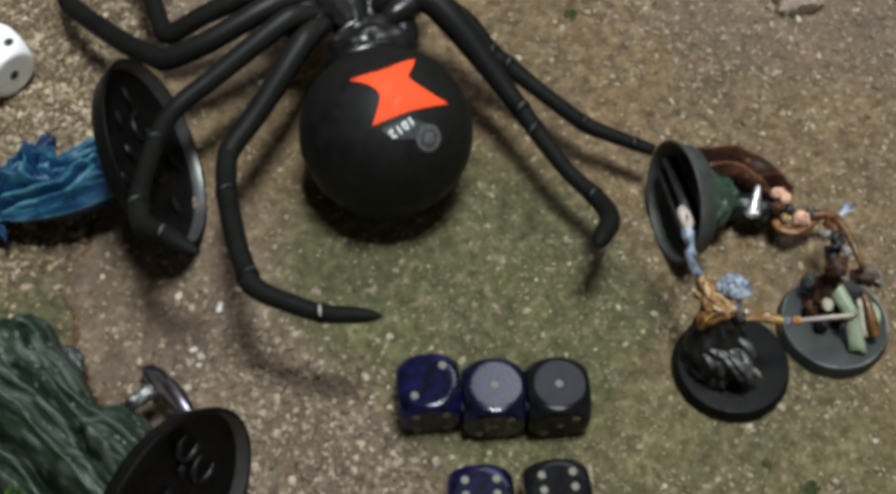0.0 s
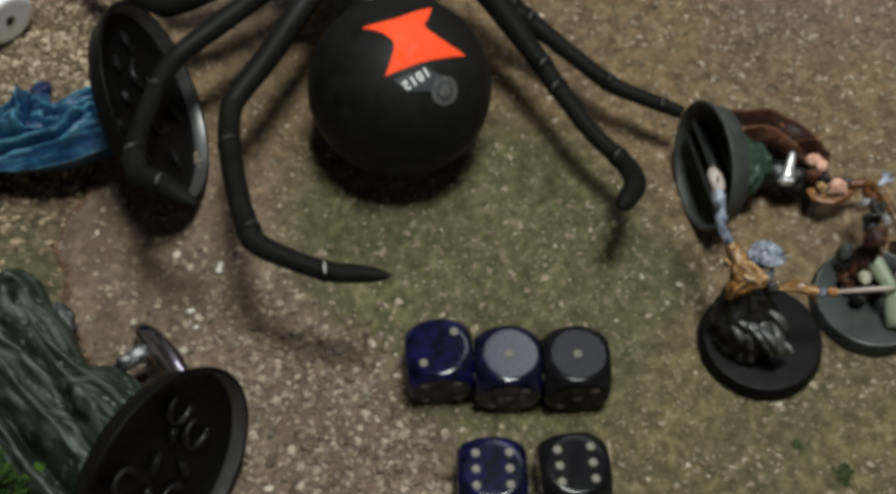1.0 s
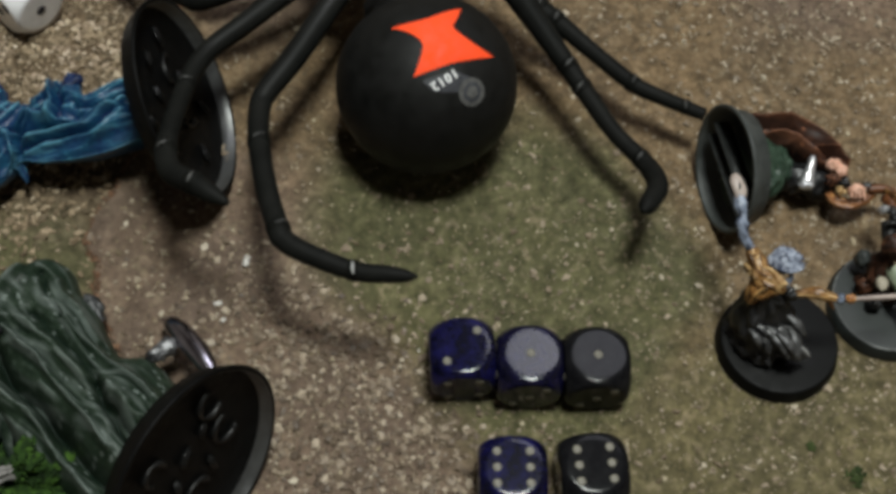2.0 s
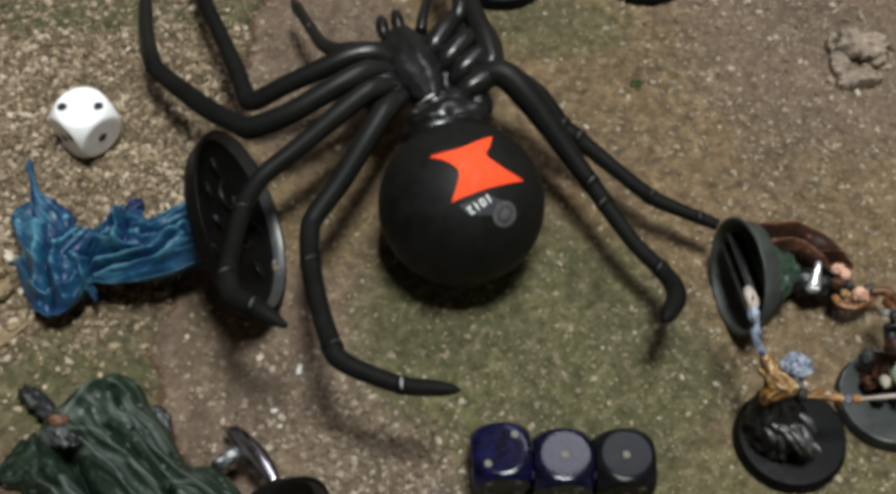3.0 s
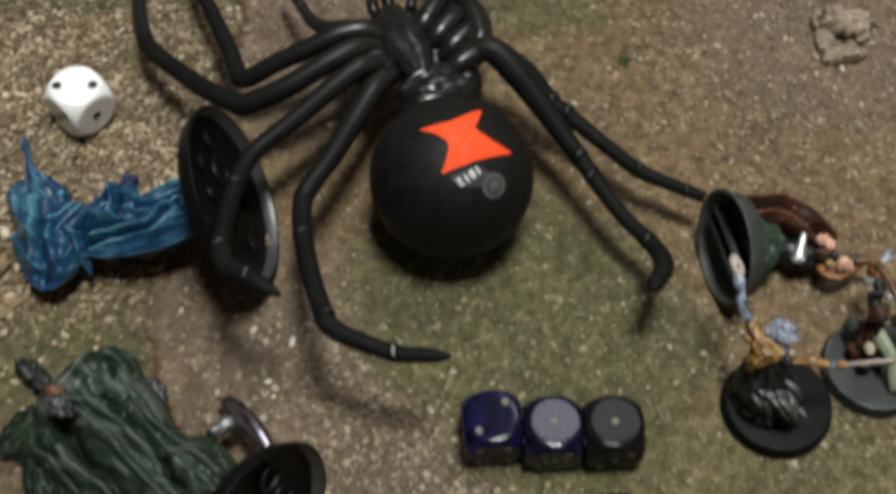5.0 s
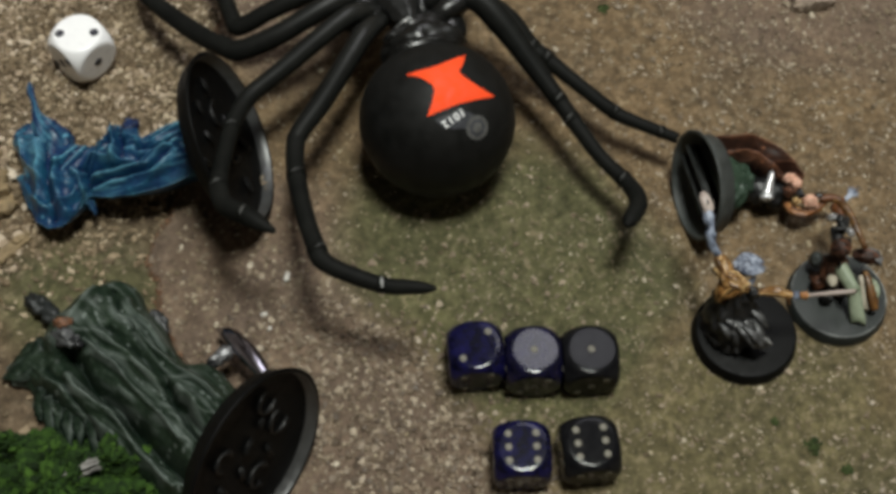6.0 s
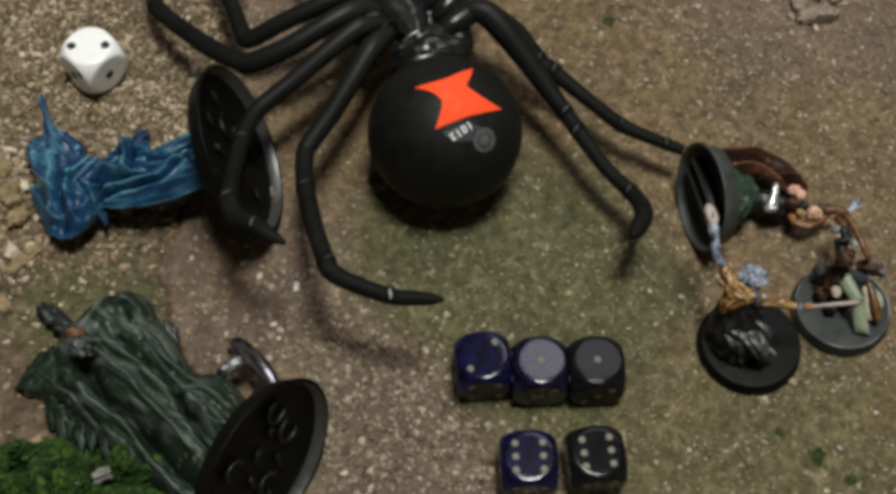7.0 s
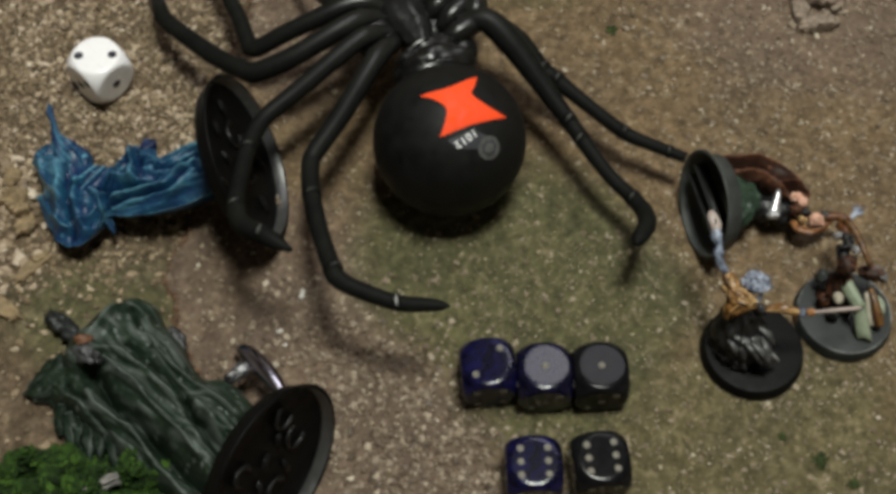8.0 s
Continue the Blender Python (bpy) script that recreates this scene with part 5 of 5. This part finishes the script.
panel(bm, (4.10, 1.32, 2.20), (4.28, 1.24, 2.24), (4.52, 1.02, 2.14), (4.34, 0.94, 2.08), 0.10, 2, 0.05)
blob(bm, (3.94, 1.56, 2.22), (0.10, 0.12, 0.09), 2, rough=0.6, seed=3)
cloth(bm, [(3.90, 1.62, 2.25, 0.07), (3.76, 1.80, 2.42, 0.07), (3.69, 2.00, 2.55, 0.10), (3.71, 2.14, 2.62, 0.075), (3.67, 2.30, 2.70, 0.105), (3.66, 2.46, 2.74, 0.09)], 3, 0.8, 0.5, 3, 4.4, seg=20, per=8)
tube(bm, [(3.66, 2.40, 2.72, 0.08), (3.66, 2.52, 2.80, 0.125), (3.60, 2.70, 2.85, 0.12), (3.58, 2.82, 2.86, 0.07), (3.57, 2.86, 2.86, 0.02)], 4, 14, flat=0.55)
blob(bm, (3.64, 2.60, 2.88), (0.03, 0.085, 0.03), 5, rough=0.6)
for k in range(22):
    f = rng.uniform(-1, 1)
    tube(bm, [(4.24 + rng.uniform(-0.04, 0.04), 1.47 + 0.05 * f, 2.12, 0.025), (4.42, 1.47 + 0.26 * f, 2.28 - 0.10 * abs(f), 0.036), (4.64, 1.46 + 0.26 * f, 2.26 - 0.10 * abs(f), 0.034), (4.84 + rng.uniform(-0.08, 0.05), 1.46 + 0.13 * f, 2.14, 0.012)], 7, 6, 4)
blob(bm, (4.50, 1.44, 2.08), (0.27, 0.18, 0.14), 6, rough=0.3)
tube(bm, [(4.50, 1.10, 1.85, 0.08), (4.62, 1.22, 2.0, 0.05), (4.60, 1.32, 2.1, 0.04)], 3, 8)
blob(bm, (4.62, 0.98, 1.82), (0.14, 0.12, 0.14), 6, rough=0.6, seed=8)
cloth(bm, [(4.70, 0.96, 1.88, 0.06), (4.90, 0.97, 1.92, 0.10), (5.10, 0.95, 1.95, 0.115), (5.30, 0.88, 1.95, 0.09), (5.42, 0.85, 1.95, 0.06)], 2, 0.9, 0.2, 2, 7.4, seg=20, per=8)
tube(bm, [(5.28, 0.86, 1.92, 0.05), (5.34, 0.76, 1.85, 0.04), (5.38, 0.70, 1.8, 0.01)], 2, 8)
blob(bm, (5.48, 0.85, 1.95), (0.08, 0.10, 0.09), 3, rough=0.4)
blob(bm, (5.66, 0.85, 1.95), (0.09, 0.08, 0.08), 8, rough=0.5, seed=4)
tube(bm, [(5.72, 0.86, 1.93, 0.04), (6.3, 0.93, 1.9, 0.05), (6.78, 0.98, 1.88, 0.045)], 4, 8)
miniature("standing_miniature", base, bm, (4.76, 0.82, 0), BASE_BLACK, [BLACK_PAINT, TIP_PAINT, GOLD_CLOTH, BLUE_GREY, PINK_IVORY, LEAD, BLACK_PAINT, HAIR_PAINT, ORANGE, EDGE_PAINT, BRONZE], "standing gaming miniature with golden sleeves on a black base")

# crouching figure with pale green cloth
base, bm = bmesh.new(), bmesh.new()
solid_base(base, (6.94, 1.70, 0.0), 1.13, 0.34, 3)
cloth(bm, [(6.78, 1.95, 0.34, 0.40), (6.75, 1.98, 0.7, 0.34), (6.70, 2.05, 1.1, 0.26), (6.68, 2.08, 1.4, 0.16)], 0, 1.0, 0.34, 4, 2.8, seg=40, ground=0.3)
cloth(bm, [(6.50, 2.06, 1.62, 0.08), (6.62, 2.08, 1.7, 0.20), (6.75, 2.10, 1.72, 0.20), (6.88, 2.06, 1.66, 0.08)], 0, 0.9, 0.36, 3, 9.8, seg=28)
tube(bm, [(6.55, 2.0, 1.6, 0.03), (6.52, 2.16, 1.68, 0.05), (6.60, 2.28, 1.72, 0.03)], 3, 8)
panel(bm, (6.56, 2.05, 1.25), (6.90, 2.04, 1.28), (7.16, 1.42, 1.16), (6.94, 1.32, 1.08), 0.10, 1, 0.09)
panel(bm, (6.94, 1.46, 0.97), (7.24, 1.58, 0.98), (7.40, 0.90, 0.44), (7.08, 0.98, 0.44), 0.10, 1, 0.10)
blob(bm, (6.60, 1.66, 1.08), (0.11, 0.15, 0.07), 9, rough=0.35)
blob(bm, (6.42, 2.36, 0.75), (0.14, 0.17, 0.2), 6, rough=0.4)
blob(bm, (6.46, 1.86, 0.62), (0.17, 0.16, 0.2), 0, rough=0.7, seed=5)
blob(bm, (6.60, 1.52, 0.55), (0.14, 0.12, 0.16), 7, rough=0.6, seed=6)
blob(bm, (6.98, 1.78, 0.95), (0.14, 0.2, 0.2), 7, rough=0.6, seed=7)
for k, (x, y, z) in enumerate(((6.62, 2.88, 1.72), (6.76, 2.82, 1.78), (6.88, 2.72, 1.74), (6.98, 2.54, 1.66), (6.80, 2.62, 1.6), (6.92, 2.40, 1.5))):
    blob(bm, (x, y, z), (0.10, 0.075, 0.08), 7 if k % 3 else 2, turn=(0, 0, 40 * k), rough=0.8, seed=k)
strands(bm, (6.78, 2.7, 1.65), (6.86, 2.62, 1.8), 12, 0.16, 0.03, 8, 19)
tube(bm, [(6.72, 2.75, 1.5, 0.12), (6.75, 2.45, 1.45, 0.16), (6.72, 2.2, 1.45, 0.14)], 7, 12)
tube(bm, [(6.76, 3.42, 1.55, 0.05), (6.92, 3.24, 1.62, 0.10), (7.05, 3.0, 1.64, 0.085), (7.16, 2.6, 1.62, 0.075), (7.30, 2.22, 1.5, 0.06)], 3, 12)
tube(bm, [(6.74, 3.30, 1.5, 0.09), (6.84, 3.12, 1.55, 0.11), (6.86, 2.95, 1.6, 0.06)], 4, 10)
cloth(bm, [(7.15, 2.3, 1.1, 0.10), (7.34, 2.24, 1.18, 0.17), (7.55, 2.14, 1.2, 0.15), (7.70, 2.02, 1.15, 0.05)], 0, 0.9, 0.34, 3, 7.7, seg=28, ground=0.3)
tube(bm, [(7.42, 2.34, 1.3, 0.03), (7.60, 2.24, 1.3, 0.06), (7.72, 2.04, 1.25, 0.03)], 5, 10, flat=0.6)
tube(bm, [(7.50, 2.10, 1.3, 0.02), (7.64, 2.02, 1.28, 0.05), (7.70, 1.94, 1.2, 0.02)], 5, 8, flat=0.6)
tube(bm, [(7.40, 2.08, 0.9, 0.05), (7.48, 1.75, 0.85, 0.085), (7.56, 1.4, 0.68, 0.12), (7.60, 1.20, 0.55, 0.09)], 3, 12, flat=0.7)
blob(bm, (7.40, 2.02, 0.98), (0.06, 0.06, 0.05), 5)
panel(bm, (7.28, 1.9, 0.85), (7.38, 1.9, 0.85), (7.50, 1.25, 0.5), (7.36, 1.25, 0.5), 0.08, 9, 0.03)
cloth(bm, [(7.66, 2.02, 0.5, 0.05), (7.70, 1.85, 0.52, 0.09), (7.72, 1.65, 0.48, 0.08), (7.72, 1.5, 0.42, 0.03)], 1, 0.8, 0.3, 3, 3.1, seg=20, ground=0.3)
miniature("crouching_miniature", base, bm, (6.94, 1.70, 0), BASE_SLATE, [BROWN, PALE_GREEN, SILVER, GOLD_CLOTH, ORANGE, LEAD, BASE_GREY, BLACK_PAINT, TIP_PAINT, CREAM], "crouching gaming miniature with pale green cloth on a grey base")


# two more bases whose rims only come into view
for x, y in ((-0.85, 13.38), (2.72, 13.55)):
    bm = bmesh.new()
    solid_base(bm, (x, y, 0), 1.17, 0.34)
    tagged(finish("miniature_base", bm, BASE_BLACK), "plain round black miniature base", "miniature base")


# ---- scenery bits ----
def bark_flake(name, places, mat, label, category, seed):
    """A crusty flake: rough lobes with stepped tops and torn rims, given as x, y, radius, squash, turn, base height, thickness."""
    bm = bmesh.new()
    for n, (cx, cy, r0, squash, turn, low, thick) in enumerate(places):
        rot = Matrix.Rotation(radians(turn), 3, "Z")
        rings = []
        for k, (f, lift) in enumerate(((0.74, 0.0), (1.0, 0.40), (0.98, 0.75), (0.88, 1.0), (0.72, 1.0), (0.54, 1.0), (0.36, 1.0), (0.18, 1.0), (0.03, 1.0))):
            ring = []
            for i in range(64):
                a = 2 * math.pi * i / 64
                way = Vector((math.cos(a), math.sin(a), 0))
                r = 1.15 * r0 * f * (1 + 0.22 * noise.noise(way * 1.4 + Vector((seed, n * 3.1, 0))) + 0.26 * noise.noise(way * 4.5 + Vector((0, seed, n))) + 0.10 * noise.noise(way * 11 + Vector((n, seed, k * 0.6))))
                p = rot @ Vector((r * way.x, r * way.y * squash, 0))
                bumps = noise.noise(p * 3.2 + Vector((seed, 0, n))) + 0.6 * noise.noise(p * 8 + Vector((0, seed, n)))
                steps = math.floor(bumps * 3.5) / 3.5
                z = low + thick * lift * (1 + (0.22 * steps + 0.22 * bumps) * (k > 2))
                ring.append((cx + p.x, cy + p.y, z))
            rings.append(ring)
        skin_rings(bm, rings)
    return tagged(finish(name, bm, mat, smooth=False), label, category)


bark_flake("bark_chunk", [(7.74, 11.00, 0.54, 0.66, -8, 0.10, 0.36), (7.22, 11.12, 0.24, 1.0, 0, -0.05, 0.38), (7.20, 10.55, 0.20, 1.8, 6, -0.05, 0.30), (7.62, 10.62, 0.34, 0.5, -10, -0.05, 0.10), (8.12, 10.72, 0.18, 1.1, 30, -0.05, 0.32)], CORK, "pale flaky bark chunk lying on the board", "bark chunk", 4.2)
bark_flake("bark_chunk", [(7.60, 10.12, 0.46, 0.50, 6, -0.05, 0.34), (7.26, 10.02, 0.18, 0.8, 0, -0.05, 0.22)], CORK, "small pale flaky bark chunk", "bark chunk", 9.1)
bark_flake("leaf_chip", [(-11.60, 3.10, 0.44, 0.34, 50, 0.0, 0.14), (-11.42, 3.36, 0.16, 0.5, 40, 0.0, 0.20)], LEAF, "dry tan leaf chip on the grit", "leaf chip", 2.4)
bark_flake("leaf_chip", [(-12.02, 2.06, 0.36, 0.45, -42, 0.0, 0.16)], LEAF, "dry tan leaf chip on the grit", "leaf chip", 5.9)
bark_flake("bark_chunk", [(-12.22, 4.95, 0.30, 0.8, 30, -0.03, 0.30), (-12.34, 5.55, 0.26, 0.7, 70, -0.03, 0.26), (-11.85, 4.25, 0.26, 0.8, 60, -0.03, 0.24), (-12.0, 4.6, 0.2, 0.7, 10, 0.05, 0.3)], LEAF, "small crumbly tan bark piece", "bark chunk", 7.3)
bm = bmesh.new()
blob(bm, (-9.20, -2.24, 0.46), (0.44, 0.11, 0.16), turn=(0, -6, 20), rough=0.8, u=30, v=20, seed=2.3)
blob(bm, (-9.42, -2.34, 0.34), (0.16, 0.09, 0.14), turn=(0, 0, -20), rough=0.9, u=20, v=14, seed=5.1)
tagged(finish("pale_stone", bm, STONE), "pale grey stone among the moss", "stone")

rng = np.random.RandomState(40)
k = 5200
a, r = rng.uniform(0, 2 * math.pi, k), np.sqrt(rng.rand(k))
px, py = -9.9 + 2.3 * r * np.cos(a), -2.45 + 1.15 * r * np.sin(a)
moss = scatter("moss_clump", np.stack([px, py], -1), 0.05 + 0.07 * rng.rand(k), FLOCK, "bright green moss clump beside the cloaked miniature", 41)
co = np.zeros(len(moss.data.vertices) * 3)
moss.data.vertices.foreach_get("co", co)
co = co.reshape(-1, 12, 3)
mound = 0.75 * np.clip(1 - r**2, 0, 1) ** 0.3 * (0.02 + 1.7 * value_noise(px, py, 0.36, 42) ** 2.0) * rng.rand(k) ** 0.12
co[:, :, 2] += mound[:, None] * CM
moss.data.vertices.foreach_set("co", co.ravel())
moss.data.update()
for i, (x, y, s) in enumerate(((5.95, -1.80, 0.17), (2.30, 10.0, 0.12), (6.6, -2.3, 0.10), (5.2, -1.2, 0.05))):
    rr = np.random.RandomState(60 + i)
    scatter("moss_tuft", np.stack([x + s * 0.45 * rr.randn(40), y + s * 0.45 * rr.randn(40)], -1), 0.03 + 0.03 * rr.rand(40), OLIVE, "tiny tuft of green flock", 70 + i, 0.6)
